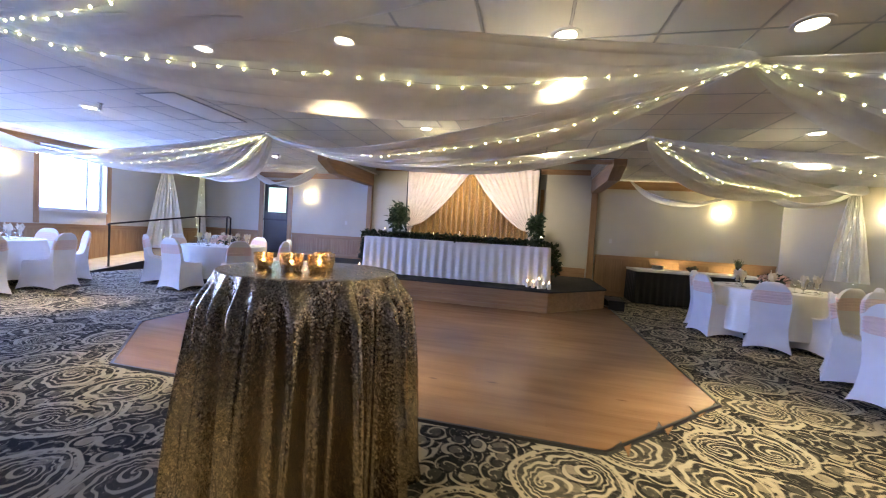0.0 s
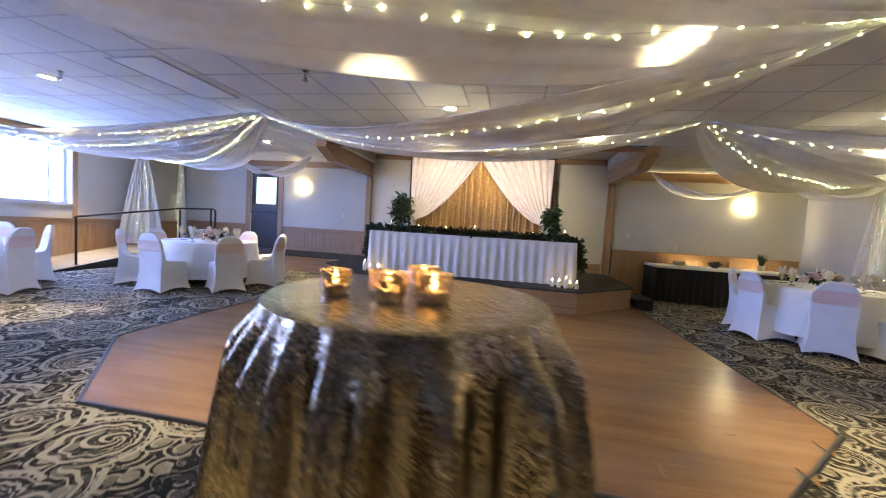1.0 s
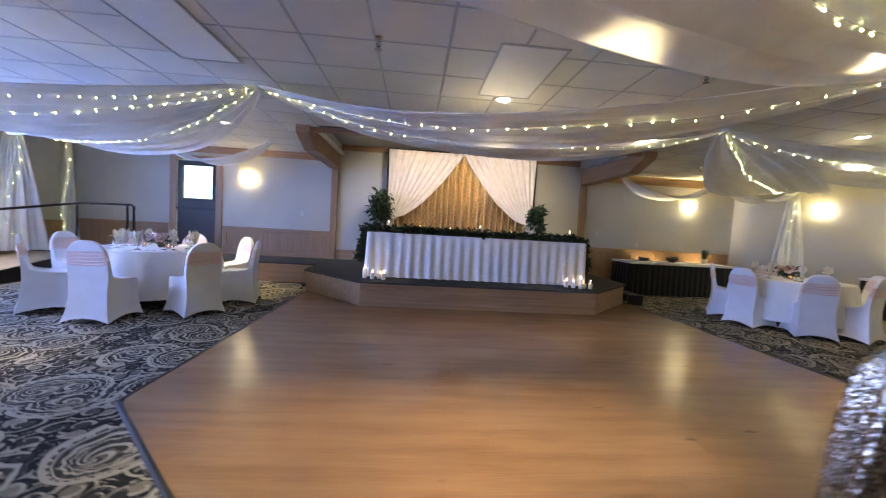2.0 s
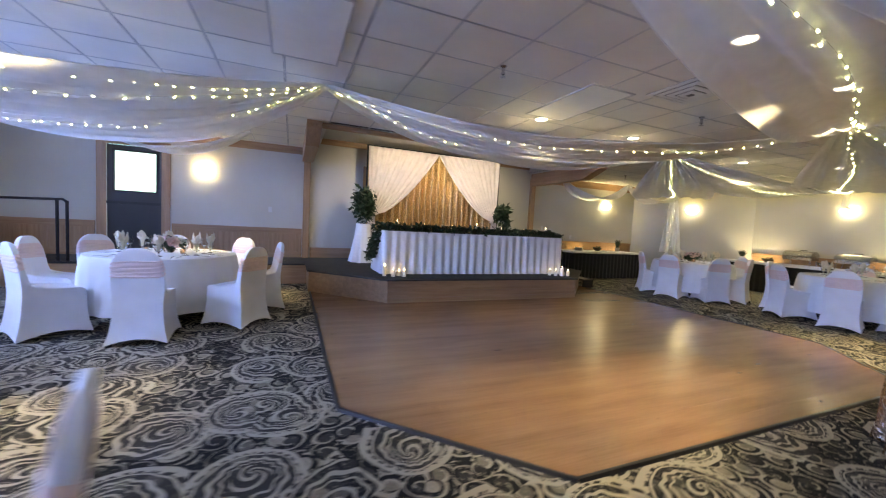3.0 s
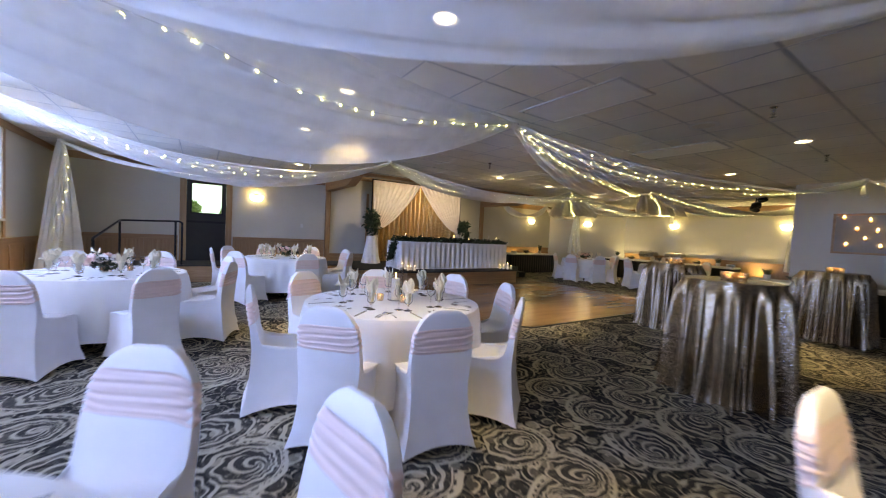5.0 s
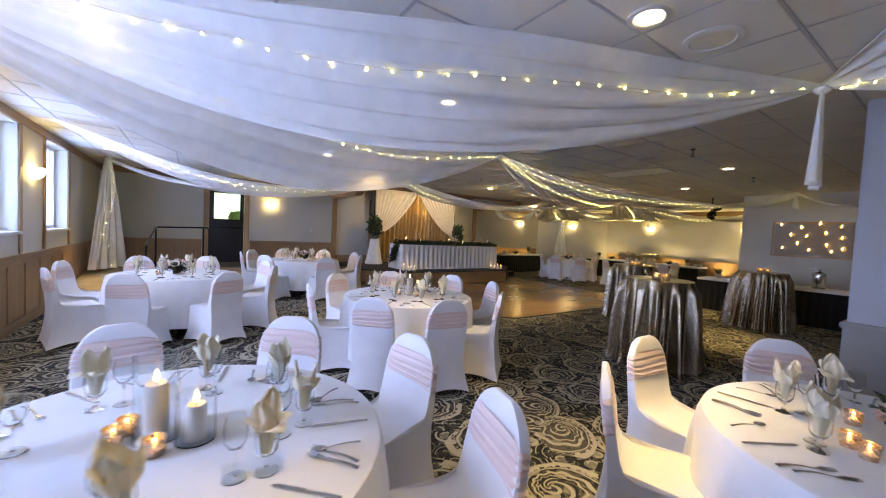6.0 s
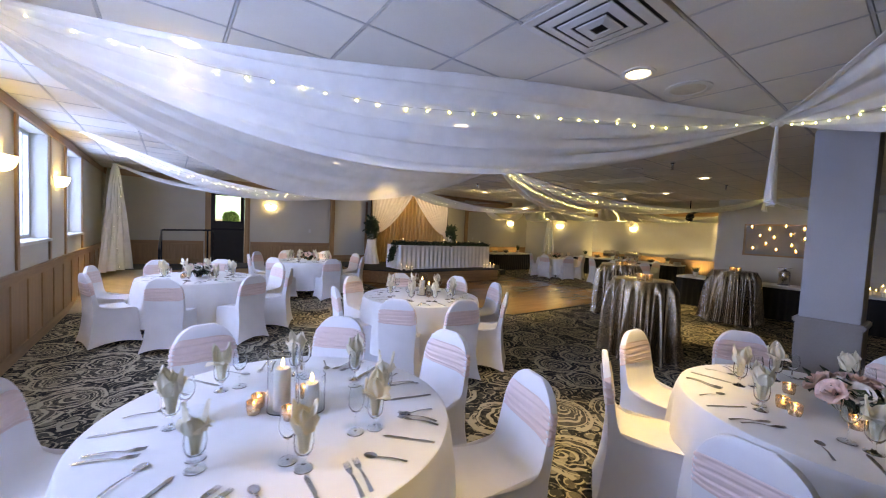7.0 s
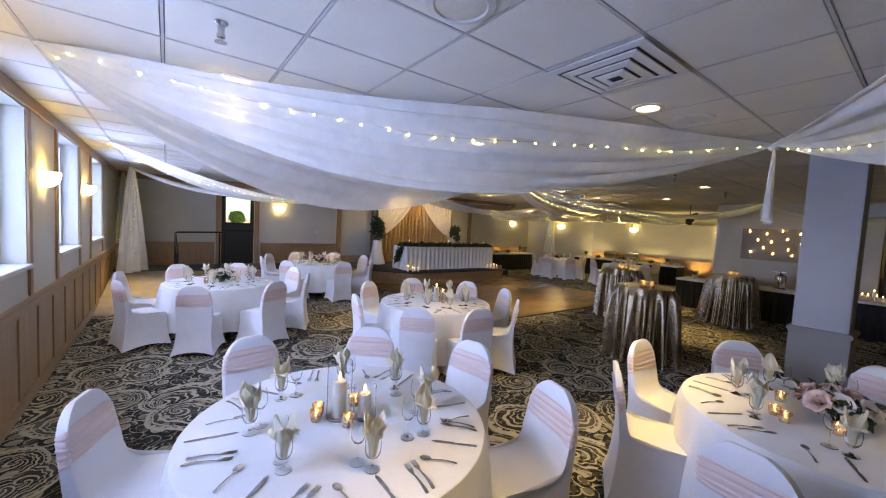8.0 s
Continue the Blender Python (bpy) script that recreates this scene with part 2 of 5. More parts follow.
    return m


def cloth(name, colour, rough=0.8, weave=300.0, sheen=0.2, wrinkle=0.2):
    m, nt, b = material(name, colour, rough)
    b.inputs["Sheen Weight"].default_value = sheen
    vec = coords(nt)
    n = noise_node(nt, vec, 5.0, 3.0)
    w = noise_node(nt, vec, weave, 2.0)
    lo = [c * 0.93 for c in colour]
    nt.links.new(ramp(nt, n.outputs[0], [(0.3, lo), (0.7, colour)]), b.inputs["Base Color"])
    h = math_node(nt, "ADD", math_node(nt, "MULTIPLY", n.outputs[0], 1.0), math_node(nt, "MULTIPLY", w.outputs[0], 0.08))
    bump(nt, b, h, wrinkle, 0.02)
    return m


def sheer(name, colour, clear=0.25):
    """Thin see-through fabric: part of the light passes, part scatters through."""
    m, nt, b = material(name, colour, 0.9)
    out = nt.nodes["Material Output"]
    tl = nt.nodes.new("ShaderNodeBsdfTranslucent")
    tl.inputs["Color"].default_value = (*colour, 1)
    tr = nt.nodes.new("ShaderNodeBsdfTransparent")
    m1, m2 = nt.nodes.new("ShaderNodeMixShader"), nt.nodes.new("ShaderNodeMixShader")
    m1.inputs[0].default_value = 0.16
    nt.links.new(b.outputs[0], m1.inputs[1])
    nt.links.new(tl.outputs[0], m1.inputs[2])
    n = noise_node(nt, coords(nt, (3, 3, 3)), 2.0, 3.0)
    nt.links.new(math_node(nt, "ADD", clear - 0.12, math_node(nt, "MULTIPLY", n.outputs[0], 0.24)), m2.inputs[0])
    nt.links.new(m1.outputs[0], m2.inputs[1])
    nt.links.new(tr.outputs[0], m2.inputs[2])
    nt.links.new(m2.outputs[0], out.inputs["Surface"])
    return m


def sequins(name, colour, rough=0.3, scale=110.0, metal=0.85):
    m, nt, b = material(name, colour, rough, metal)
    vec = coords(nt)
    v = node(nt, "ShaderNodeTexVoronoi", Scale=scale)
    nt.links.new(vec, v.inputs["Vector"])
    sep = nt.nodes.new("ShaderNodeSeparateColor")
    nt.links.new(v.outputs["Color"], sep.inputs[0])
    # dark and extra bright sequins put part of the sparkle into the colour
    lo = [c * 0.55 for c in colour]
    nt.links.new(ramp(nt, sep.outputs[0], [(0.0, lo), (0.7, colour), (1.0, [min(1, c * 1.8) for c in colour])]), b.inputs["Base Color"])
    # each sequin leans its own way
    geom = nt.nodes.new("ShaderNodeNewGeometry")
    lean = nt.nodes.new("ShaderNodeVectorMath")
    lean.operation = "MULTIPLY_ADD"
    sub = nt.nodes.new("ShaderNodeVectorMath")
    sub.operation = "SUBTRACT"
    nt.links.new(v.outputs["Color"], sub.inputs[0])
    sub.inputs[1].default_value = (0.5, 0.5, 0.5)
    nt.links.new(sub.outputs[0], lean.inputs[0])
    lean.inputs[1].default_value = (0.31, 0.31, 0.31)
    nt.links.new(geom.outputs["Normal"], lean.inputs[2])
    nrm = nt.nodes.new("ShaderNodeVectorMath")
    nrm.operation = "NORMALIZE"
    nt.links.new(lean.outputs[0], nrm.inputs[0])
    nt.links.new(nrm.outputs[0], b.inputs["Normal"])
    return m


def glow(name, colour, strength):
    m, nt, b = material(name, colour, 0.5)
    b.inputs["Emission Color"].default_value = (*colour, 1)
    b.inputs["Emission Strength"].default_value = strength
    return m


def glass_material(name, tint=(0.95, 0.97, 0.97), rough=0.02):
    m, nt, b = material(name, tint, rough)
    b.inputs["Transmission Weight"].default_value = 1.0
    b.inputs["IOR"].default_value = 1.15
    return m


def plank_material():
    """Warm oak laminate: soft long grain, slow blotches and a few dark knots."""
    m, nt, b = material("laminate_plank", rough=0.26)
    grain = noise_node(nt, world_coords(nt, (0.5, 5.0, 1)), 1.6, 5.0, 0.55)
    fine = noise_node(nt, world_coords(nt, (2.0, 40.0, 1)), 2.0, 3.0)
    blotch = noise_node(nt, world_coords(nt, (0.7, 1.6, 1)), 1.1, 3.0)
    info = nt.nodes.new("ShaderNodeObjectInfo")
    tone = math_node(nt, "ADD", math_node(nt, "MULTIPLY", grain.outputs[0], 0.45), math_node(nt, "MULTIPLY", blotch.outputs[0], 0.35))
    tone = math_node(nt, "ADD", tone, math_node(nt, "MULTIPLY", fine.outputs[0], 0.2))
    tone = math_node(nt, "ADD", tone, math_node(nt, "MULTIPLY", math_node(nt, "SUBTRACT", info.outputs["Random"], 0.5), 0.035))
    knots = noise_node(nt, world_coords(nt, (2.2, 7.0, 1)), 1.4, 1.0)
    spot = math_node(nt, "MULTIPLY", math_node(nt, "SUBTRACT", knots.outputs[0], 0.74), 12.0, True)
    tone = math_node(nt, "SUBTRACT", tone, math_node(nt, "MULTIPLY", spot, 0.4))
    col = ramp(nt, tone, [(0.15, (0.10, 0.055, 0.028)), (0.36, (0.225, 0.127, 0.066)), (0.52, (0.30, 0.176, 0.094)), (0.95, (0.44, 0.275, 0.155))])
    nt.links.new(col, b.inputs["Base Color"])
    nt.links.new(math_node(nt, "ADD", 0.23, math_node(nt, "MULTIPLY", blotch.outputs[0], 0.06)), b.inputs["Roughness"])
    bump(nt, b, fine.outputs[0], 0.015, 0.002)
    return m


M_CARPET = carpet_material()
M_TAUPE = mottled("plain_beige_carpet", (0.36, 0.30, 0.21), 0.95, 0.15, 4.0, 160.0, 0.4)
M_STAGE = mottled("dark_stage_carpet", (0.055, 0.055, 0.05), 0.9, 0.25, 5.0, 150.0, 0.4)
M_WALL = mottled("greige_wall_paint", (0.56, 0.54, 0.47), 0.75, 0.05, 1.2, 90.0, 0.08)
M_TILE = mottled("ceiling_tile", (0.74, 0.72, 0.67), 0.9, 0.06, 1.5, 130.0, 0.35)
M_GRID = mottled("ceiling_grid_metal", (0.50, 0.50, 0.50), 0.5, 0.05, 3.0, 60.0, 0.0)
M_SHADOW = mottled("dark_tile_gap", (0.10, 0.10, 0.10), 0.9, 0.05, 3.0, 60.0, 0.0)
M_OAK = wood("oak_trim", (0.26, 0.15, 0.075), (0.46, 0.29, 0.16), 0.45, 2)
M_OAKX = wood("oak_rail", (0.26, 0.15, 0.075), (0.46, 0.29, 0.16), 0.45, 0)
M_OAKY = wood("oak_rail_long", (0.26, 0.15, 0.075), (0.46, 0.29, 0.16), 0.45, 1)
M_PLANK = plank_material()
M_BLACK = mottled("black_paint", (0.015, 0.015, 0.017), 0.4, 0.2, 4.0, 80.0, 0.05)
M_IRON = mottled("black_steel_tube", (0.02, 0.02, 0.022), 0.35, 0.2, 6.0, 80.0, 0.05, 0.6)
M_WHITE = cloth("white_linen", (0.80, 0.80, 0.80))
M_SPANDEX = cloth("white_spandex", (0.80, 0.79, 0.80), 0.55, 400.0, 0.3, 0.08)
M_SASH = cloth("blush_satin", (0.78, 0.60, 0.55), 0.35, 200.0, 0.3, 0.25)
M_BLUSH = sheer("blush_sheer", (0.84, 0.76, 0.72), 0.16)
M_SHEER = sheer("white_sheer", (0.92, 0.92, 0.91), 0.13)
M_BLACKCLOTH = cloth("black_table_skirt", (0.012, 0.012, 0.013), 0.9)
M_GOLDSEQ = sequins("gold_sequins", (0.55, 0.38, 0.18))
M_SEQ = sequins("champagne_sequins", (0.43, 0.355, 0.265), 0.2, 180.0, 1.0)
M_NAPKIN = cloth("cream_napkin", (0.78, 0.70, 0.52), 0.6, 250.0, 0.2, 0.3)
M_GLASS = glass_material("clear_glass")
M_PANE = glass_material("window_glass")
M_STEEL = mottled("stainless_cutlery", (0.55, 0.55, 0.56), 0.22, 0.1, 8.0, 90.0, 0.0, 1.0)
def mercury(name, colour):
    """Metal-flecked glass that a candle glows through."""
    m, nt, b = material(name, colour, 0.2)
    n = noise_node(nt, coords(nt), 90.0, 3.0)
    nt.links.new(math_node(nt, "MULTIPLY", math_node(nt, "SUBTRACT", n.outputs[0], 0.42), 4.0, True), b.inputs["Metallic"])
    b.inputs["Transmission Weight"].default_value = 0.7
    b.inputs["IOR"].default_value = 1.2
    bump(nt, b, n.outputs[0], 0.4, 0.004)
    return m


M_MERCURY = mercury("mercury_glass", (0.80, 0.64, 0.50))
M_GOLDGLASS = mercury("gold_mercury_glass", (0.88, 0.70, 0.46))
M_WAX = mottled("ivory_wax", (0.87, 0.82, 0.74), 0.5, 0.05, 8.0, 60.0, 0.05)
M_FLAME = glow("candle_flame", (1.0, 0.68, 0.32), 9.5)
M_BULB = glow("fairy_bulb", (0.95, 0.95, 0.42), 17.0)
M_LENS = glow("downlight_lens", (1.0, 0.90, 0.72), 9.0)
M_SCONCE = glow("sconce_glass", (1.0, 0.84, 0.48), 12.0)
M_DISTANCE_GLOW = glow("glowing_distance", (0.60, 0.90, 0.84), 0.45)
M_LEAF = mottled("dark_green_leaf", (0.035, 0.065, 0.03), 0.45, 0.5, 14.0, 60.0, 0.1)
M_ROSE = mottled("blush_rose_petal", (0.82, 0.58, 0.50), 0.6, 0.12, 30.0, 90.0, 0.1)
M_IVORYROSE = mottled("ivory_rose_petal", (0.80, 0.75, 0.66), 0.6, 0.08, 30.0, 90.0, 0.1)
M_DIFFUSER = mottled("light_diffuser", (0.82, 0.82, 0.80), 0.4, 0.03, 5.0, 60.0, 0.0)
M_VENT = mottled("white_vent_metal", (0.66, 0.66, 0.66), 0.4, 0.06, 5.0, 60.0, 0.0)
M_PLASTER = mottled("white_plastic", (0.65, 0.65, 0.63), 0.5, 0.06, 5.0, 60.0, 0.0)
M_GRASS = mottled("summer_grass", (0.12, 0.22, 0.06), 0.95, 0.4, 1.0, 30.0, 0.4)
M_STONE = mottled("dark_hearth_stone", (0.05, 0.045, 0.042), 0.7, 0.4, 3.0, 40.0, 0.3)
M_GREYPAINT = mottled("grey_column_paint", (0.42, 0.43, 0.45), 0.7, 0.05, 2.0, 90.0, 0.08)
M_GREYWAIN = mottled("grey_brown_panel", (0.27, 0.25, 0.23), 0.6, 0.08, 2.0, 60.0, 0.05)
M_TERRA = mottled("pale_ceramic", (0.62, 0.58, 0.50), 0.5, 0.1, 8.0, 60.0, 0.05)

# ---- structure ----
def wall(name, along, a0, a1, c0, c1, z0, z1, openings=(), mat=None):
    """A wall along 'x' or 'y' from a0 to a1, thick from c0 to c1, with openings (a, b, low, high) right through it."""
    g = Geo()

    def piece(a, b, lo, hi):
        if b - a > 1e-4 and hi - lo > 1e-4:
            if along == "x":
                g.box(a, b, c0, c1, lo, hi)
            else:
                g.box(c0, c1, a, b, lo, hi)
    here = a0
    for a, b, lo, hi in sorted(openings):
        piece(here, a, z0, z1)
        piece(a, b, z0, lo)
        piece(a, b, hi, z1)
        here = b
    piece(here, a1, z0, z1)
    return tagged(part(name, g, mat or M_WALL, smooth=0), kind="structure")


def chamfered(x0, x1, y0, y1, c):
    return [(x0 + c, y0), (x1 - c, y0), (x1, y0 + c), (x1, y1), (x0, y1), (x0, y0 + c)]


def prism(g, outline, z0, z1):
    n = len(outline)
    vs = [(x, y, z) for z in (z0, z1) for x, y in outline]
    fs = [tuple(reversed(range(n))), tuple(range(n, 2 * n))] + [(i, (i + 1) % n, n + (i + 1) % n, n + i) for i in range(n)]
    return g.add(vs, fs)


DOOR = (-8.02, -7.10, 0.38, 2.50)
wall("wall_west", "y", Y0 - 0.2, Y1 + 0.2, X0 - 0.3, X0, -0.1, 3.1, [(a, b, WZ0, WZ1) for a, b in WINDOWS])
wall("wall_north", "x", X0, X1 + 0.2, Y1, Y1 + 0.2, -0.1, 3.1, [DOOR])
wall("wall_east", "y", Y0, Y1, X1, X1 + 0.2, -0.1, 3.1)
wall("wall_south", "x", X0, X1 + 0.2, Y0 - 0.2, Y0, -0.1, 3.1)
g = Geo()
prism(g, [(5.5, Y1 - 0.002), (X1 - 0.002, 7.6), (X1 - 0.002, Y1 - 0.002)], 0.0, CEIL)
tagged(part("wall_north_east", g, M_WALL, smooth=0), kind="structure")
PX = 3.1                                                       # face of the partition behind the drinks buffet
wall("wall_partition", "y", -2.0, 1.05, PX, PX + 0.25, 0.0, CEIL)

# floor and ground
g = Geo()
g.box(X0 - 0.3, X1 + 0.2, Y0 - 0.2, Y1 + 0.2, -0.2, 0.0)
tagged(part("floor", g, M_CARPET, smooth=0, label="patterned carpet of cream scrolls on charcoal"), kind="structure")
g = Geo()
for ax0, ax1, ay0, ay1 in ((-1500, X0 - 0.31, -1500, 1500), (X0 - 0.31, 1500, Y1 + 0.21, 1500), (X1 + 0.21, 1500, -1500, Y1 + 0.21), (X0 - 0.31, X1 + 0.21, -1500, Y0 - 0.21)):
    g.add([(ax0, ay0, -0.05), (ax1, ay0, -0.05), (ax1, ay1, -0.05), (ax0, ay1, -0.05)], [(0, 1, 2, 3)])
tagged(part("ground", g, M_GRASS, smooth=0), kind="structure")

# dance floor: octagon of laminate planks with a black edge strip
DX0, DX1, DY0, DY1, DC = -4.45, 1.63, 2.38, 8.3, 1.08


def span(y):
    """Where the dance floor reaches at y."""
    k = max(0.0, DC - (y - DY0))
    return DX0 + k, DX1 - k


# stage: chamfered platform with a wood face
SX0, SX1, SY0, SC, SZ = -4.47, 1.50, 6.62, 1.12, 0.39
outline = chamfered(SX0, SX1, SY0, Y1 - 0.002, SC)
g = Geo()
prism(g, outline, 0.0, SZ - 0.03)
stage = tagged(part("stage", g, M_OAKX, smooth=0, label="low platform faced in pale oak"), kind="structure")
g = Geo()
prism(g, [(x + (0.03 if x > -1.5 else -0.03), y - 0.03 * (y < 9)) for x, y in outline], SZ - 0.028, SZ)
part("stage_carpet", g, M_STAGE, stage, "dark carpet with a nosed edge", smooth=0)
g = Geo()
g.box(SX0 + SC, SX1 - SC, SY0 - 0.018, SY0 - 0.002, 0.0, 0.09)
g.box(SX0 + SC, SX1 - SC, SY0 - 0.014, SY0 - 0.002, 0.17, 0.20)
part("stage_moulding", g, M_OAKX, stage, smooth=0)

# ceiling: lay-in tiles with recessed joints on a metal grid, all one mesh each
TX, TY, TS, TSY = -7.085, -1.48, 0.632, 0.60
VENTS = [(TX, TY), (-9.04, 3.22), (-0.95, 3.7)]
g = Geo()
i0, i1 = math.floor((X0 - TX) / TS), math.ceil((X1 - TX) / TS)
j0, j1 = math.floor((Y0 - TY) / TSY), math.ceil((Y1 - TY) / TSY)
for i in range(i0, i1 + 1):
    for j in range(j0, j1 + 1):
        cx, cy = TX + i * TS, TY + j * TSY
        if SX0 + 0.12 < cx < SX1 - 0.12 and cy > 7.5:
            continue                                           # open to the raised ceiling over the stage
        g.box(max(X0, cx - TS / 2 + 0.012), min(X1, cx + TS / 2 - 0.012), max(Y0, cy - TSY / 2 + 0.012), min(Y1, cy + TSY / 2 - 0.012), CEIL, CEIL + 0.02)
ceiling = tagged(part("ceiling", g, M_TILE, smooth=0, label="suspended ceiling of square white tiles"), kind="structure")
AX0, AX1, AY0, AZ = SX0 + 0.12, SX1 - 0.12, 7.42, 3.07       # the raised part over the stage
g = Geo()
for x0, x1, y0, y1 in ((X0, X1, Y0, AY0), (X0, AX0, AY0, Y1), (AX1, X1, AY0, Y1)):
    g.box(x0, x1, y0, y1, CEIL + 0.022, CEIL + 0.06)
part("ceiling_back", g, M_SHADOW, ceiling, smooth=0)
g = Geo()
for i in range(i0, i1 + 1):
    x = TX + (i + 0.5) * TS
    if X0 < x < X1:
        g.box(x - 0.007, x + 0.007, Y0, AY0 if AX0 < x < AX1 else Y1, CEIL - 0.001, CEIL + 0.018)
for j in range(j0, j1 + 1):
    y = TY + (j + 0.5) * TSY
    if Y0 < y < Y1:
        for x0, x1 in ((X0, AX0), (AX1, X1)) if y > AY0 else ((X0, X1),):
            g.box(x0, x1, y - 0.007, y + 0.007, CEIL - 0.002, CEIL + 0.017)
part("ceiling_grid", g, M_GRID, ceiling, smooth=0)
g = Geo()
g.box(AX0 - 0.06, AX1 + 0.06, AY0 - 0.06, Y1 - 0.002, AZ, AZ + 0.025)
g.box(AX0 - 0.06, AX0, AY0, Y1 - 0.002, CEIL - 0.002, AZ - 0.002)
g.box(AX1, AX1 + 0.06, AY0, Y1 - 0.002, CEIL - 0.002, AZ - 0.002)
g.box(AX0 - 0.06, AX1 + 0.06, AY0 - 0.06, AY0 - 0.002, CEIL + 0.022, AZ - 0.002)
part("raised_ceiling", g, M_WALL, ceiling, "painted raised ceiling over the stage", smooth=0)
g = Geo()
g.box(X0 - 0.3, X1 + 0.2, Y0 - 0.2, Y1 + 0.2, 3.1, 3.3)
tagged(part("roof", g, M_SHADOW, smooth=0), kind="structure")

# landing by the door, and the ramp up to it
LY = 8.62
g = Geo()
g.box(X0 + 0.004, SX0 - 0.004, LY, Y1 - 0.004, 0.0, SZ - 0.03)
landing = tagged(part("landing", g, M_OAKX, smooth=0, label="raised landing with an oak face by the door"), kind="structure")
g = Geo()
g.box(X0 + 0.004, SX0 - 0.034, LY - 0.03, Y1 - 0.004, SZ - 0.028, SZ)
part("landing_carpet", g, M_STAGE, landing, smooth=0)
RX = -9.0
g = Geo()
ry0, ry1 = 5.7, LY - 0.034
g.add([(X0 + 0.03, ry0, 0.004), (RX, ry0, 0.004), (RX, ry1, SZ - 0.004), (X0 + 0.03, ry1, SZ - 0.004), (X0 + 0.03, ry1, 0.002), (RX, ry1, 0.002)],
      [(0, 1, 2, 3), (1, 5, 2), (0, 3, 4), (2, 5, 4, 3)])
ramp_ob = tagged(part("ramp", g, M_TAUPE, smooth=0, label="shallow ramp in plain beige carpet"), kind="structure")
g = Geo()
g.add([(RX + 0.004, ry0, 0.0), (RX + 0.03, ry0, 0.0), (RX + 0.03, ry1, SZ + 0.02), (RX + 0.004, ry1, SZ + 0.02), (RX + 0.004, ry1, 0.0), (RX + 0.03, ry1, 0.0)],
      [(0, 1, 2, 3), (1, 5, 2), (0, 3, 4), (2, 5, 4, 3)])
part("ramp_kerb", g, M_BLACK, ramp_ob, "black side board", smooth=0)

# ---- trim, wainscot ----
def wainscot(name, along, a0, a1, face, side, cap=0.97, base=0.0, gaps=()):
    """Wood panelling on a wall: backing, cap, skirting and stiles; side: which way it stands off the wall."""
    def put(g, a, b, d, lo, hi):
        c = sorted((face + side * 0.002, face + side * d))
        if along == "x":
            g.box(a, b, c[0], c[1], lo, hi)
        else:
            g.box(c[0], c[1], a, b, lo, hi)
    rail = M_OAKX if along == "x" else M_OAKY
    g = Geo()
    put(g, a0, a1, 0.012, base, cap - 0.05)
    w = tagged(part(name, g, M_OAK, smooth=0), kind="structure")
    g = Geo()
    put(g, a0, a1, 0.045, cap - 0.035, cap)
    put(g, a0, a1, 0.026, cap - 0.12, cap - 0.035)
    part("cap_rail", g, rail, w, smooth=0)
    g = Geo()
    put(g, a0, a1, 0.028, base, base + 0.13)
    part("skirting", g, rail, w, smooth=0)
    n = max(1, round((a1 - a0) / 0.62))
    for k in range(n + 1):
        a = a0 + (a1 - a0 - 0.09) * k / n
        g = Geo()
        put(g, a, a + 0.09, 0.026, base + 0.13, cap - 0.12)
        part("stile", g, M_OAK, w, smooth=0)
    return w


wainscot("wainscot_west", "y", Y0, Y1, X0, 1)
wainscot("wainscot_north", "x", X0 + 0.05, -8.16, Y1, -1, 1.03, SZ)
wainscot("wainscot_north_mid", "x", -6.96, SX0 - 0.08, Y1, -1, 1.03, SZ)
wainscot("wainscot_stage", "x", SX0 + 0.1, SX1 - 0.1, Y1, -1, 0.62, SZ)
wainscot("wainscot_north_right", "x", SX1 + 0.12, 5.45, Y1, -1, 1.0)
wainscot("wainscot_east", "y", Y0, 7.55, X1, -1, 0.95)


def strip(name, x0, x1, y0, y1, z0, z1, mat=None, bevel=0.006):
    g = Geo()
    g.box(x0, x1, y0, y1, z0, z1, bevel)
    return tagged(part(name, g, mat or M_OAK), kind="structure")


strip("trim_west_top", X0 + 0.002, X0 + 0.03, Y0, Y1, 2.70, CEIL - 0.003, M_OAKY)
strip("trim_north_top", X0 + 0.04, SX0 - 0.1, Y1 - 0.03, Y1 - 0.002, 2.66, CEIL - 0.003, M_OAKX)
strip("trim_stage_top", SX0 + 0.13, SX1 - 0.13, Y1 - 0.04, Y1 - 0.004, 2.94, AZ - 0.003, M_OAKX)
strip("trim_north_right_top", SX1 + 0.12, 5.45, Y1 - 0.03, Y1 - 0.002, 2.62, CEIL - 0.003, M_OAKX)
strip("trim_east_top", X1 - 0.03, X1 - 0.002, Y0, 7.55, 2.66, CEIL - 0.003, M_OAKY)
for x in (SX0, SX1):
    strip("trim_stage_post", x - 0.07, x + 0.07, Y1 - 0.10, Y1 - 0.004, 0.0 if x > 0 else SZ, 2.70)
for x in (-2.3 - 0.9, 0.25):
    strip("trim_stage_stile", x - 0.04, x + 0.04, Y1 - 0.03, Y1 - 0.004, SZ + 0.3, 2.55)
for a, b in WINDOWS[:3]:
    for y in (a - 0.055, b + 0.055):
        strip("trim_window_stile", X0 + 0.002, X0 + 0.022, y - 0.05, y + 0.05, 0.98, 2.695)

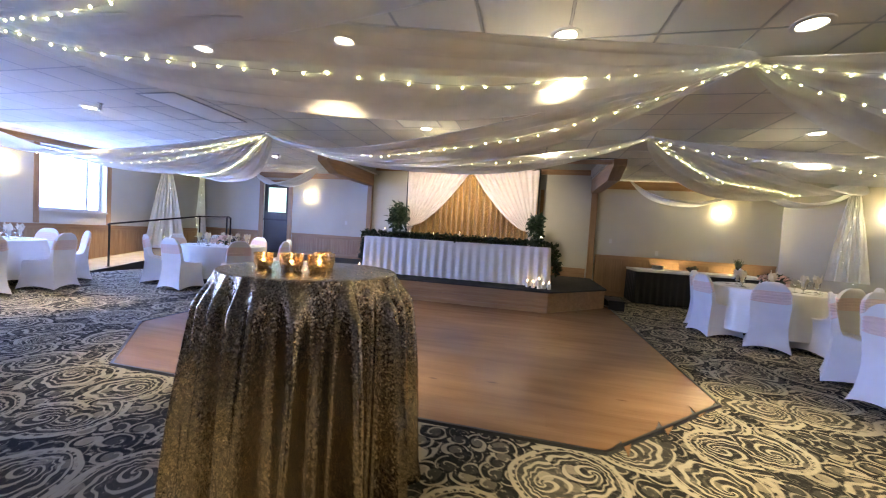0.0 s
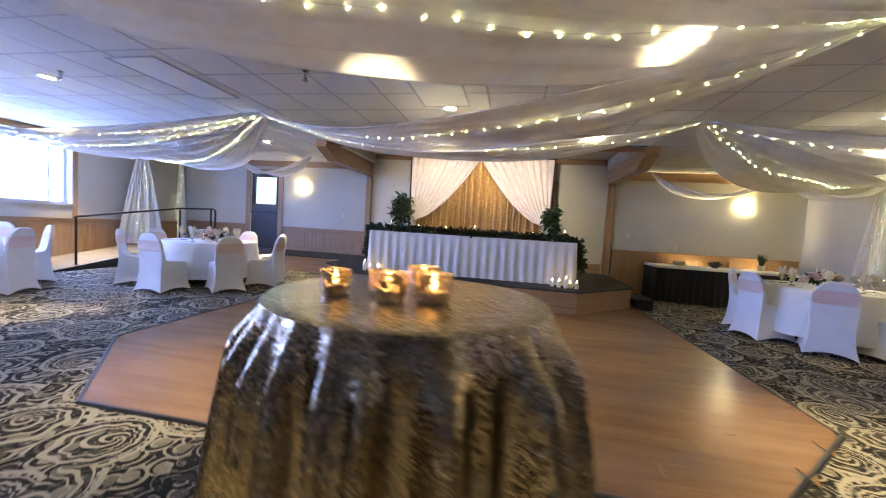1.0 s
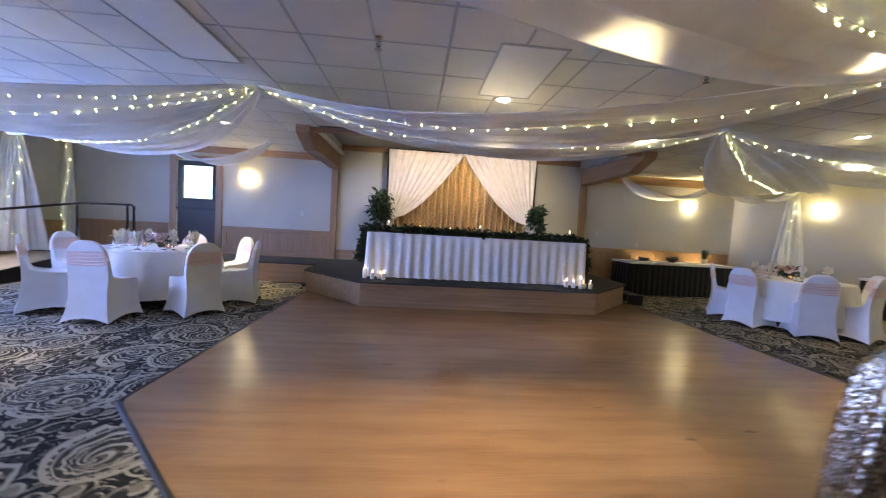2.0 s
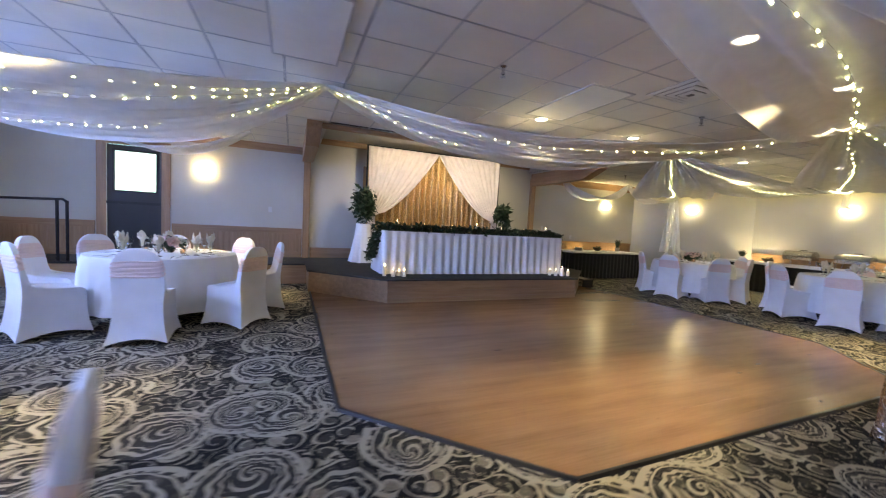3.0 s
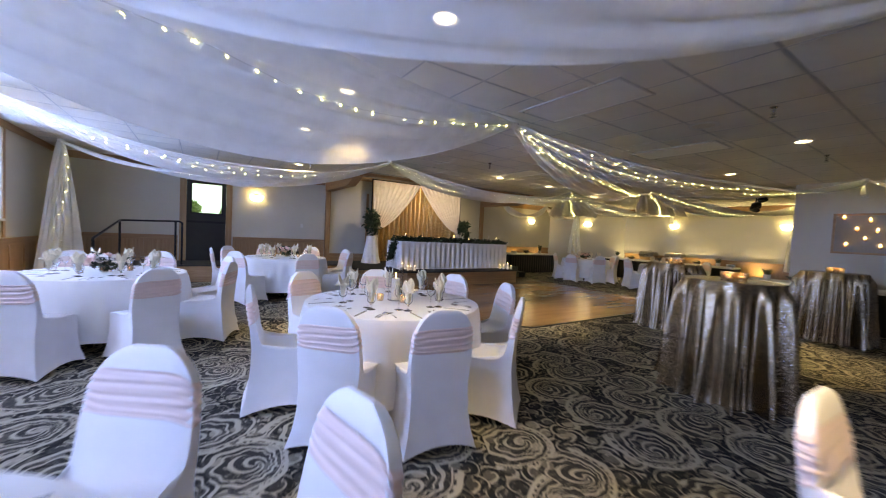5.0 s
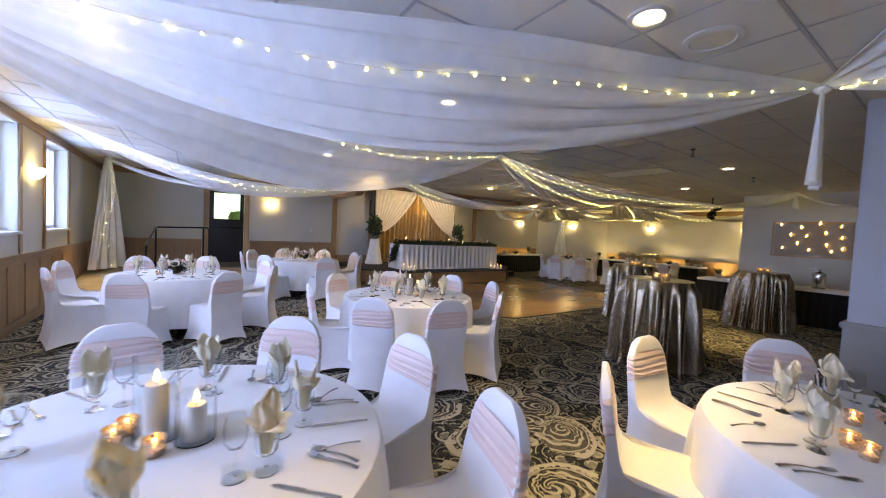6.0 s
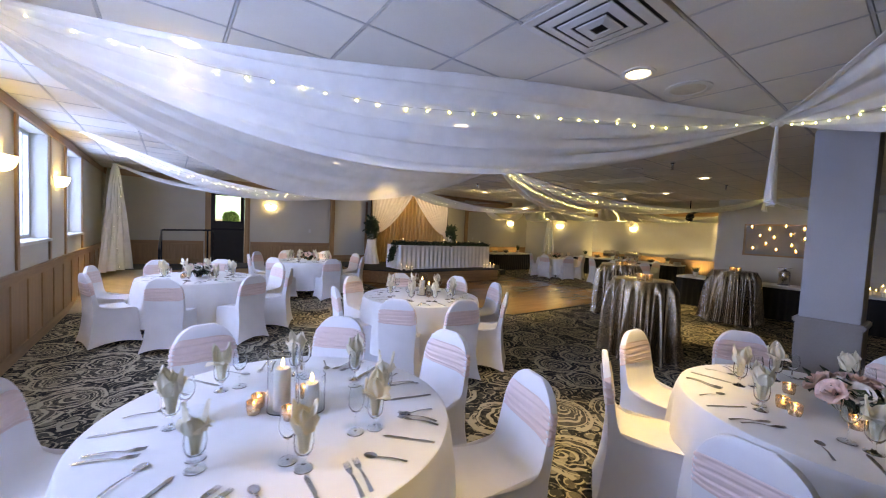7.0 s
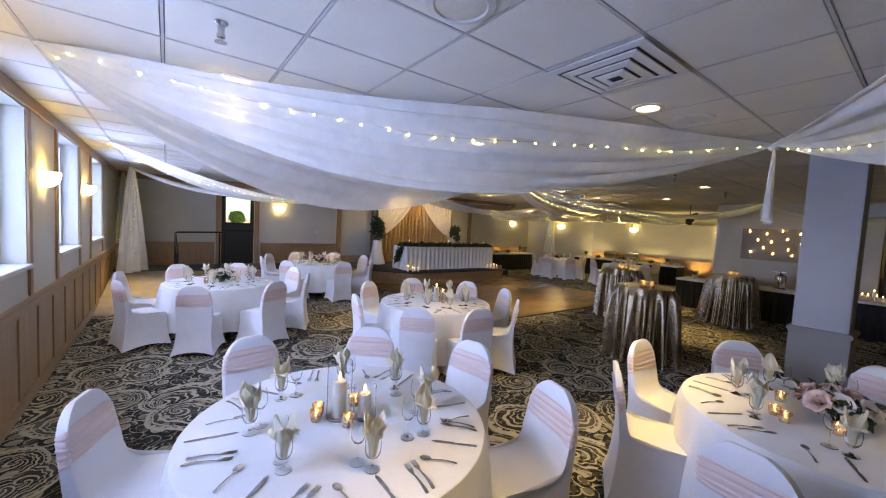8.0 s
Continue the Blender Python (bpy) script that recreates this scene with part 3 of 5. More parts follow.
# beams that come forward from the stage posts
for x, sgn in ((SX0, 1), (SX1, -1)):
    g = Geo()
    prof = [(Y1 - 0.11, 2.50), (7.75, 2.50), (7.25, 2.70), (7.25, CEIL - 0.004), (Y1 - 0.11, CEIL - 0.004)]
    n = len(prof)
    g.add([(x + d, y, z) for d in (-0.11, 0.11) for y, z in prof],
          [tuple(range(n)), tuple(range(2 * n - 1, n - 1, -1))] + [(i, (i + 1) % n, n + (i + 1) % n, n + i) for i in range(n)])
    tagged(part("beam", g, M_OAKY, smooth=0, label="oak ceiling beam with a sloped end"), kind="structure")
g = Geo()
g.box(SX0 + 0.12, SX1 - 0.12, 7.35, 7.415, 2.74, CEIL - 0.004, 0.006)
tagged(part("beam_front", g, M_OAKX, label="oak fascia across the stage front"), kind="structure")

# ---- windows and door ----
for k, (a, b) in enumerate(WINDOWS):
    w = thing("window_%d" % (k + 1), "bright window with white frame and deep sill", "window", kind="structure")
    g = Geo()
    xf = X0 - 0.22
    for y0, y1, z0, z1 in ((a, a + 0.05, WZ0, WZ1), (b - 0.05, b, WZ0, WZ1), (a + 0.05, b - 0.05, WZ0, WZ0 + 0.05), (a + 0.05, b - 0.05, WZ1 - 0.05, WZ1), (b - 0.32, b - 0.28, WZ0 + 0.05, WZ1 - 0.05)):
        g.box(xf, xf + 0.05, y0, y1, z0, z1)
    part("window_frame", g, M_PLASTER, w, smooth=0)
    g = Geo()
    g.box(xf + 0.02, xf + 0.026, a + 0.05, b - 0.05, WZ0 + 0.05, WZ1 - 0.05)
    pane = part("pane", g, M_PANE, w, smooth=0)
    pane.visible_shadow = False
    g = Geo()
    g.box(X0 - 0.17, X0 + 0.045, a - 0.02, b + 0.02, WZ0 - 0.035, WZ0 + 0.004, 0.006)
    part("window_sill", g, M_PLASTER, w)

door = thing("door_1", "black exterior door with a square glass light", "door", kind="structure")
dx0, dx1, dz0, dz1 = DOOR
px0, px1, pz0, pz1 = dx0 + 0.14, dx1 - 0.13, 1.62, 2.36
g = Geo()
for x0, x1, z0, z1 in ((dx0 + 0.03, px0, dz0, dz1 - 0.03), (px1, dx1 - 0.03, dz0, dz1 - 0.03), (px0, px1, dz0, pz0), (px0, px1, pz1, dz1 - 0.03)):
    g.box(x0, x1, Y1 + 0.03, Y1 + 0.075, z0, z1)
part("leaf", g, M_BLACK, door, smooth=0)
g = Geo()
g.box(px0, px1, Y1 + 0.048, Y1 + 0.056, pz0, pz1)
pane = part("pane", g, M_PANE, door, smooth=0)
pane.visible_shadow = False
g = Geo()
for x0, x1, z0, z1 in ((px0 - 0.03, px0, pz0 - 0.03, pz1 + 0.03), (px1, px1 + 0.03, pz0 - 0.03, pz1 + 0.03), (px0, px1, pz0 - 0.03, pz0), (px0, px1, pz1, pz1 + 0.03)):
    g.box(x0, x1, Y1 + 0.018, Y1 + 0.029, z0, z1)
part("glazing_bead", g, M_IRON, door, smooth=0)
g = Geo()
g.box(dx0 + 0.03, dx1 - 0.03, Y1 - 0.025, Y1 + 0.01, dz0 + 0.98, dz0 + 1.03, 0.008)
part("push_bar", g, M_IRON, door, "dark steel push bar")
g = Geo()
for x0, x1, z0, z1 in ((dx0 - 0.11, dx0 + 0.03, dz0, dz1 + 0.08), (dx1 - 0.03, dx1 + 0.11, dz0, dz1 + 0.08), (dx0 + 0.03, dx1 - 0.03, dz1 - 0.03, dz1 + 0.08)):
    g.box(x0, x1, Y1 - 0.03, Y1 - 0.003, z0, z1)
part("door_casing", g, M_OAK, door, "oak casing", smooth=0)

# outside the door: a pale path rising to a lawn edge, low shrubs and a glowing panel added for the bright distance
g = Geo()
g.add([(-14, 10.4, -0.04), (2, 10.4, -0.04), (2, 10.4, 0.30), (-14, 10.4, 0.30), (2, 18.0, 1.70), (-14, 18.0, 1.70), (2, 18.0, -0.04), (-14, 18.0, -0.04)],
      [(0, 1, 2, 3), (3, 2, 4, 5), (5, 4, 6, 7), (0, 3, 5, 7), (1, 6, 4, 2)])
tagged(part("pavement", g, M_TERRA, smooth=0, label="pale concrete path sloping up outside the door"), kind="structure")
g = Geo()
g.box(-60, 40, 48, 48.2, -1, 14)
tagged(part("backdrop", g, M_DISTANCE_GLOW, smooth=0, label="glowing pale green panel for the bright distance beyond the garden"), kind="structure")
def leaf_ball(g, c, r, n, rnd, size=0.06):
    for _ in range(n):
        d = Vector((rnd.gauss(0, 1), rnd.gauss(0, 1), rnd.gauss(0, 1))).normalized() * r * (0.55 + 0.5 * rnd.random())
        p = Vector(c) + Vector((d.x, d.y, d.z * 0.85))
        m = Matrix.Translation(p) @ Euler((rnd.random() * 6, rnd.random() * 6, rnd.random() * 6)).to_matrix().to_4x4()
        s = size * (0.6 + 0.8 * rnd.random())
        g.add([(-s, 0, 0), (0, -s * 0.4, s * 0.15), (s, 0, 0), (0, s * 0.4, s * 0.15)], [(0, 1, 2), (0, 2, 3)], m)


rnd = random.Random(4)
for x, y, r in ((-6.69, 16.5, 0.32), (-8.1, 17.0, 0.4)):
    sh = thing("shrub", "round clipped green garden shrub", "shrub", "garden shrubs", at=(x, y, 0.30 + (y - 10.4) * 0.185))
    g = Geo()
    g.tube([(0, 0, 0), (0.02, 0.01, r * 0.5), (0, 0, r)], [0.05, 0.04, 0.02], 6)
    part("trunk", g, M_OAK, sh)
    g = Geo()
    leaf_ball(g, (0, 0, r), r, 700, rnd, 0.09)
    part("crown", g, M_GRASS, sh, smooth=0, fix=False)

# ---- ceiling fittings ----
def downlight():
    t = thing("downlight", "recessed round downlight glowing warm white", "downlight", "ceiling downlights")
    g = Geo()
    g.lathe([(0.115, 0.0), (0.115, -0.008), (0.085, -0.012), (0.075, -0.002)], 24, caps=False)
    part("trim_ring", g, M_PLASTER, t)
    g = Geo()
    g.lathe([(0.001, -0.004), (0.074, -0.004), (0.074, -0.001)], 20, caps=False)
    part("lens", g, M_LENS, t)
    return t


d0 = downlight()
spread(d0, [at(x, y, CEIL - 0.003) for x, y in DOWNLIGHTS])


def sprinkler():
    t = thing("sprinkler", "dark metal ceiling fire sprinkler head", "sprinkler", "fire sprinklers")
    g = Geo()
    g.lathe([(0.035, 0), (0.035, -0.006), (0.018, -0.02), (0.014, -0.06), (0.02, -0.062), (0.02, -0.08), (0.008, -0.085), (0.008, -0.1)], 12)
    part("body", g, M_STEEL, t)
    g = Geo()
    g.lathe([(0.028, -0.1), (0.03, -0.104), (0.002, -0.106)], 12)
    part("deflector", g, M_STEEL, t)
    return t


s0 = sprinkler()
spread(s0, [at(x, y, CEIL - 0.001) for x, y in [(-9.05, -0.42), (-9.05, 3.78), (-6.02, 4.05), (-2.94, 4.15), (-2.89, -0.17), (0.0, 0.0), (0.0, 4.2), (3.2, 8.2), (-5.6, 7.3), (3.1, 4.2)]])


def vent():
    t = thing("ceiling_vent", "white square stepped air diffuser in the ceiling", "vent", "air diffusers")
    g = Geo()
    g.box(-0.29, 0.29, -0.29, 0.29, -0.004, -0.002)
    part("backing", g, M_BLACK, t, smooth=0)
    for r, z in ((0.298, -0.008), (0.228, -0.018), (0.158, -0.028), (0.088, -0.038)):
        g = Geo()
        w = 0.05
        vs = []
        for q, zz in ((r, z - 0.006), (r - w, z - 0.012), (r - w, z - 0.007), (r, z)):
            vs += [(-q, -q, zz), (q, -q, zz), (q, q, zz), (-q, q, zz)]
        fs = []
        for a in range(4):
            b = (a + 1) % 4
            for i in range(4):
                j = (i + 1) % 4
                fs.append((a * 4 + i, a * 4 + j, b * 4 + j, b * 4 + i))
        g.add(vs, fs)
        part("vane", g, M_VENT, t, smooth=0)
    return t


v0 = vent()
spread(v0, [at(x, y, CEIL - 0.004) for x, y in VENTS])


def speaker():
    t = thing("ceiling_speaker", "round white ceiling speaker with perforated grille", "speaker", "ceiling speakers")
    g = Geo()
    g.lathe([(0.16, 0), (0.16, -0.008), (0.125, -0.014), (0.118, -0.008)], 28, caps=False)
    part("rim", g, M_PLASTER, t)
    g = Geo()
    g.lathe([(0.001, -0.012), (0.06, -0.011), (0.118, -0.006)], 28, caps=False)
    part("grille", g, M_TERRA, t)
    return t


p0 = speaker()
spread(p0, [at(x, y, CEIL - 0.002) for x, y in [(-5.76, -1.42), (-2.72, 0.52), (-8.22, -1.37)]])

for x, y in ((-4.68, 4.345), (-1.63, 4.65), (-4.375, 0.99), (-1.63, 1.295)):
    t = thing("ceiling_panel_light", "unlit flat white rectangular ceiling light panel", "ceiling light", "panel lights", at=(x, y, CEIL))
    g = Geo()
    g.box(-0.28, 0.28, -0.585, 0.585, -0.008, -0.003, 0.002)
    part("diffuser", g, M_DIFFUSER, t)
    g = Geo()
    for a in ((-0.3, -0.28, -0.605, 0.605), (0.28, 0.3, -0.605, 0.605), (-0.28, 0.28, -0.605, -0.585), (-0.28, 0.28, 0.585, 0.605)):
        g.box(*a, -0.012, -0.002)
    part("frame", g, M_GRID, t, smooth=0)

t = thing("ceiling_sensor", "small white box fixed under the ceiling", "sensor box", at=(-0.8, 2.86, CEIL))
g = Geo()
g.box(-0.09, 0.09, -0.07, 0.07, -0.09, -0.012, 0.01)
part("case", g, M_PLASTER, t)
g = Geo()
g.box(-0.06, 0.06, -0.05, 0.05, -0.013, -0.002)
part("mount", g, M_BLACK, t, smooth=0)

# spotlights on a short bar by the partition
t = thing("spotlight_bar", "cluster of black can spotlights on a ceiling bar", "spotlights", at=(3.0, 1.7, 0))
g = Geo()
g.tube([(0, 0, CEIL), (0, 0, 2.45)], 0.014)
g.tube([(-0.2, -0.05, 2.45), (0.22, 0.05, 2.45)], 0.014)
part("bar", g, M_IRON, t)
for k, (x, y, z, a) in enumerate(((-0.17, -0.06, 2.38, 60), (0.02, 0.02, 2.30, 150), (0.2, 0.05, 2.40, 240), (0.05, -0.1, 2.52, 20))):
    g = Geo()
    g.lathe([(0.045, -0.09), (0.062, -0.06), (0.062, 0.05), (0.05, 0.09)], 14, m=pose(x, y, z, 70, 0, a))
    part("can", g, M_IRON, t)


def sconce():
    """A half-bowl of frosted glass on the wall; local -y faces the room."""
    t = thing("wall_sconce", "glowing frosted half-bowl wall sconce", "wall lamp", "wall sconces")
    g = Geo()
    g.surf(lambda u, v: (0.17 * math.cos(math.pi * u) * math.sin(math.pi / 2 * (0.12 + 0.88 * v)), -0.012 - 0.13 * math.sin(math.pi * u) * math.sin(math.pi / 2 * (0.12 + 0.88 * v)), -0.15 * math.cos(math.pi / 2 * v)), 18, 8)
    part("bowl", g, M_SCONCE, t, smooth=60, fix=False)
    g = Geo()
    g.box(-0.05, 0.05, -0.02, -0.003, -0.12, 0.03, 0.004)
    part("back_plate", g, M_STEEL, t)
    return t


c0 = sconce()
SCONCES = [(X0, 5.24, 90), (X0, 2.82, 90), (X0, 0.42, 90), (-6.41, Y1, 0), (4.29, Y1, 0), (6.64, 8.71, -45), (X1, 5.62, -90), (X1, 2.3, -90), (X1, -1.0, -90)]
spread(c0, [at(x, y, 2.17, a) for x, y, a in SCONCES])

def fixture(name, label, group):
    t = thing(name, label, "spotlight", group)
    g = Geo()
    g.lathe([(0.05, -0.16), (0.07, -0.15), (0.07, 0.0), (0.062, 0.0), (0.06, -0.02)], 16)
    part("can", g, M_IRON, t)
    g = Geo()
    g.tube([(-0.085, 0, -0.2), (-0.085, 0, -0.06), (-0.07, 0, -0.06)], 0.007, 6)
    g.tube([(0.085, 0, -0.2), (0.085, 0, -0.06), (0.07, 0, -0.06)], 0.007, 6)
    g.box(-0.09, 0.09, -0.02, 0.02, -0.205, -0.195)
    part("yoke", g, M_IRON, t)
    return t


spread(fixture("floor_uplight", "black can uplight on the floor washing the wall", "floor uplights"), [at(x, y, 0.206) for x, y in UPLIGHTS])
# the stage cans are added only to carry the backdrop beams
spread(fixture("stage_spotlight", "added black can spotlight behind the stage fascia, brightening the backdrop", "stage spotlights"), [pose(x, 7.50, 2.95, 130, 0, 0) for x in (-2.6, -0.5)])

# column, hearth
col = thing("column", "square grey painted column with a panelled base", "column", kind="structure", at=(-3.53, -2.04, 0))
g = Geo()
g.box(-0.215, 0.215, -0.215, 0.215, 0.94, CEIL - 0.003, 0.006)
part("shaft", g, M_GREYPAINT, col)
g = Geo()
g.box(-0.235, 0.235, -0.235, 0.235, 0.0, 0.88, 0.006)
part("base", g, M_GREYWAIN, col)
g = Geo()
g.box(-0.255, 0.255, -0.255, 0.255, 0.882, 0.938, 0.012)
part("cap", g, M_GREYWAIN, col)

fp = thing("fireplace", "dark stone fireplace with candles on its hearth", "fireplace", at=(3.1, -3.6, 0))
g = Geo()
g.box(-0.05, 0.6, -1.5, 1.55, 0.0, 0.45, 0.01)
part("hearth", g, M_STONE, fp)
g = Geo()
for y0, y1, z0, z1 in ((-1.5, -0.8, 0.46, CEIL - 0.01), (0.85, 1.55, 0.46, CEIL - 0.01), (-0.8, 0.85, 1.5, CEIL - 0.01)):
    g.box(0.1, 0.6, y0, y1, z0, z1)
part("breast", g, M_STONE, fp, smooth=0)
g = Geo()
g.box(-0.02, 0.098, -1.5, 1.55, 1.58, 1.68, 0.01)
part("mantel", g, M_OAKY, fp)

# ---- railing ----
rail = thing("handrail", "black tubular steel handrail beside the ramp", "railing", at=(0, 0, 0))
P1, P2, P3 = Vector((-9.1, 6.35, 1.04)), Vector((-9.1, 8.66, 1.33)), Vector((-8.03, 8.62, 1.37))
g = Geo()
g.tube([P1 + Vector((0, -0.03, -0.03)), P1, P2 - Vector((0, 0.06, 0)), P2 + Vector((0.05, 0, 0.01)), P3 - Vector((0.05, 0, 0)), P3 - Vector((0, 0, 0.04))], 0.021, 10)
part("top_rail", g, M_IRON, rail)
for p, zb in ((P1, 0.09), (P2, SZ), (P3, SZ), (P3 - Vector((0.12, 0, 0)), SZ)):
    g = Geo()
    g.tube([(p.x, p.y, zb), (p.x, p.y, p.z - 0.02)], 0.021, 10)
    g.lathe([(0.05, 0), (0.05, 0.008), (0.022, 0.012)], 12, m=at(p.x, p.y, zb))
    part("post", g, M_IRON, rail)

# wall plates
for x, z in ((1.95, 1.35), (3.0, 1.12), (-5.2, 1.42)):
    t = thing("wall_plate", "small cream wall plate with a switch", "switch", "wall plates", at=(x, Y1 - 0.003, z))
    g = Geo()
    g.box(-0.036, 0.036, -0.007, 0.0, -0.058, 0.058, 0.002)
    part("plate", g, M_PLASTER, t)
    g = Geo()
    g.box(-0.009, 0.009, -0.013, -0.0075, -0.018, 0.018, 0.002)
    part("toggle", g, M_PLASTER, t)

# ---- hanging fabric ----
def bulb_data():
    g = Geo()
    g.lathe([(0.001, -0.007), (0.005, -0.004), (0.0062, 0.0), (0.0047, 0.0042), (0.001, 0.007)], 6)
    return g.data("bulb", M_BULB, 60, True)


BULB = bulb_data()


def string_lights(points, spacing=0.14, jitter=0.02, seed=0):
    """A thin wire along points, with small bulbs."""
    r = random.Random(seed)
    t = thing("light_string", "string of warm white fairy lights on thin wire", "fairy lights", "fairy light strings")
    pts = [Vector(p) for p in points]
    g = Geo()
    g.tube(pts, 0.0013, 4)
    part("wire", g, M_GREYWAIN, t, smooth=0)
    run = 0.0
    for a, b in zip(pts, pts[1:]):
        run += (b - a).length
        if run > spacing:
            run = 0.0
            o = part("bulb", BULB, None, t)
            o.location = b + Vector((r.uniform(-jitter, jitter), r.uniform(-jitter, jitter), -0.014 + r.uniform(-jitter, jitter) * 0.4))
    return t


def swag(P, Q, width=1.1, sag=0.45, tilt=0.0, seed=0, lights=(0.1,), side=0.0):
    """A sheer sheet gathered at two ceiling knots, sagging between them. tilt: how far one edge hangs under the other; side: the belly's drift."""
    P, Q = Vector(P), Vector(Q)
    d = Q - P
    n = Vector((-d.y, d.x, 0)).normalized()
    r = random.Random(seed)
    ph = r.random() * 6

    def at_uv(u, v):
        w = 2 * v - 1
        s = math.sin(math.pi * u) ** 0.75
        k = 1 - (2 * abs(u - 0.5)) ** 2.2
        c = P + d * u
        lateral = w * (0.035 + width / 2 * s) + side * s + 0.04 * s * math.sin(u * 9 + ph)
        drop = sag * k * (1 + 0.06 * math.sin(5 * u + ph)) + tilt * w * s + 0.09 * (w * w - 0.3) * s * 0.5
        fold = (0.012 + 0.016 * (1 - s)) * math.sin(w * 16 + ph + 1.2 * math.sin(u * 5)) + 0.01 * math.sin(w * 31 + u * 8)
        return tuple(c + n * lateral + Vector((0, 0, min(0.0, -drop + fold * (0.35 + s)))))
    g = Geo()
    g.surf(at_uv, 44, 26)
    t = thing("ceiling_drape", "sheer white fabric swag gathered between ceiling knots", "drapery", "ceiling drapes")
    part("sheet", g, M_SHEER, t, smooth=80, fix=False)
    for v in (0.0, 1.0):
        g = Geo()
        g.tube([at_uv(i / 60, v) for i in range(61)], 0.005, 5)
        part("hem", g, M_SHEER, t, fix=False)
    steps = max(20, int(d.length / 0.045))
    for q, v in enumerate(lights):
        rr = random.Random(seed * 7 + q)
        a, b = rr.uniform(0.05, 0.09), rr.random() * 6
        pts = [Vector(at_uv(i / steps, min(1, max(0, 0.5 + v / 2 + a * math.sin(i / steps * 11 + b) * 0.5)))) + Vector((0, 0, -0.004)) for i in range(steps + 1)]
        string_lights(pts, seed=seed * 3 + q)
    return t


def knot(p, tail=0.0, seed=0):
    t = thing("drape_knot", "gathered knot of sheer fabric tied to the ceiling", "drapery", "drape knots", at=p)
    g = Geo()
    g.lathe([(0.01, 0.03), (0.05, 0.015), (0.06, -0.02), (0.035, -0.05), (0.012, -0.06)], 10)
    part("rosette", g, M_SHEER, t)
    if tail:
        g = Geo()
        g.surf(lambda u, v: ((0.04 + 0.07 * v ** 0.5) * (2 * u - 1) - 0.03 * v, 0.035 * math.sin(u * 13 + seed) * (0.3 + v), -0.03 - tail * v - 0.05 * u * v), 18, 14)
        part("tail", g, M_SHEER, t, smooth=80, fix=False)
    return t


KZ = CEIL - 0.03
A, B, C, D, E = (1.62, 3.43, KZ), (1.54, 5.73, KZ), (-4.45, 5.52, KZ), (-4.45, -1.68, KZ), (-4.42, 1.93, KZ)
F = (2.75, 0.0, KZ)
W1, W2, W3 = (-9.9, 0.6, KZ), (-9.95, 4.6, KZ), (-9.92, 8.35, KZ)
G1, G2, G3, H1 = (7.5, 2.0, KZ), (7.5, 5.6, KZ), (6.15, 8.95, KZ), (-4.45, -5.2, KZ)
swag(E, A, 1.1, 0.50, 0.06, 1, (0.1,), -0.42)
swag(C, A, 1.2, 0.50, 0.0, 2, (0.0,))
swag(C, B, 1.1, 0.46, 0.0, 3, (0.1,))
swag(E, W1, 0.9, 0.40, -0.36, 4, (0.25,), -0.42)
swag(D, W1, 0.6, 0.31, -0.29, 5, (0.3,), -0.28)
swag(C, W2, 1.9, 0.58, 0.0, 6, (0.0, 0.5))
swag(C, W3, 1.3, 0.55, 0.0, 7, (0.0,))
swag(E, F, 1.2, 0.52, 0.0, 8, (-0.3, 0.3))
swag(A, G1, 1.4, 0.48, 0.0, 9, (0.0,))
swag(A, G2, 1.3, 0.46, 0.0, 10, (0.0,))
swag(B, G2, 1.6, 0.46, 0.0, 11, (0.0,))
swag(B, G3, 1.6, 0.5, 0.0, 12, (0.0,))
swag(D, (-9.95, -4.5, KZ), 0.7, 0.31, 0.29, 13, (0.1,), 0.32)
swag(F, (3.0, -3.2, KZ), 0.9, 0.35, 0.0, 14, (0.0,))
swag((-8.05, 9.55, 2.74), (-5.5, 8.7, 2.79), 0.5, 0.36, 0.0, 15, ())
swag((2.2, 9.4, 2.76), (4.5, 9.25, 2.76), 0.8, 0.5, 0.0, 16, ())
swag((4.5, 9.25, 2.76), (6.2, 8.8, 2.76), 0.7, 0.46, 0.0, 17, ())
for k, (p, tail) in enumerate(((A, 0.0), (B, 0.0), (C, 0.0), (D, 0.70), (E, 0.0), (F, 0.25), (W3, 0), (G1, 0), (G2, 0.55), (G3, 0))):
    knot(p, tail, k)


def hanging(p, zb, width, turn, seed):
    """A sheer panel that falls from a knot to the floor, spreading."""
    t = thing("hanging_drape", "sheer white panel falling from a ceiling knot", "drapery", "hanging drapes", at=p, turn=turn)
    h = p[2] - zb

    def f(u, v):
        w = 2 * u - 1
        spread = 0.03 + width / 2 * v ** 0.8
        return (w * spread, 0.05 * math.sin(w * 11 + seed) * (0.3 + v) + 0.03 * math.sin(w * 23 + 3 * v), -h * v)
    g = Geo()
    g.surf(f, 48, 26)
    part("cloth", g, M_SHEER, t, smooth=80, fix=False)
    pts = [at(*p, turn) @ (Vector(f(0.5 + 0.18 * math.sin(7 * k / 60), k / 60)) + Vector((0, -0.05, 0))) for k in range(61)]
    string_lights(pts, 0.24, 0.03, seed + 50)


hanging(W3, 0.40, 0.9, 60, 1)
hanging((-10.16, 9.72, KZ), 0.40, 0.34, 0, 2)
hanging((6.2, 9.0, KZ), 0.80, 0.55, -45, 3)
hanging((7.45, 2.0, KZ), 0.72, 0.4, -90, 4)

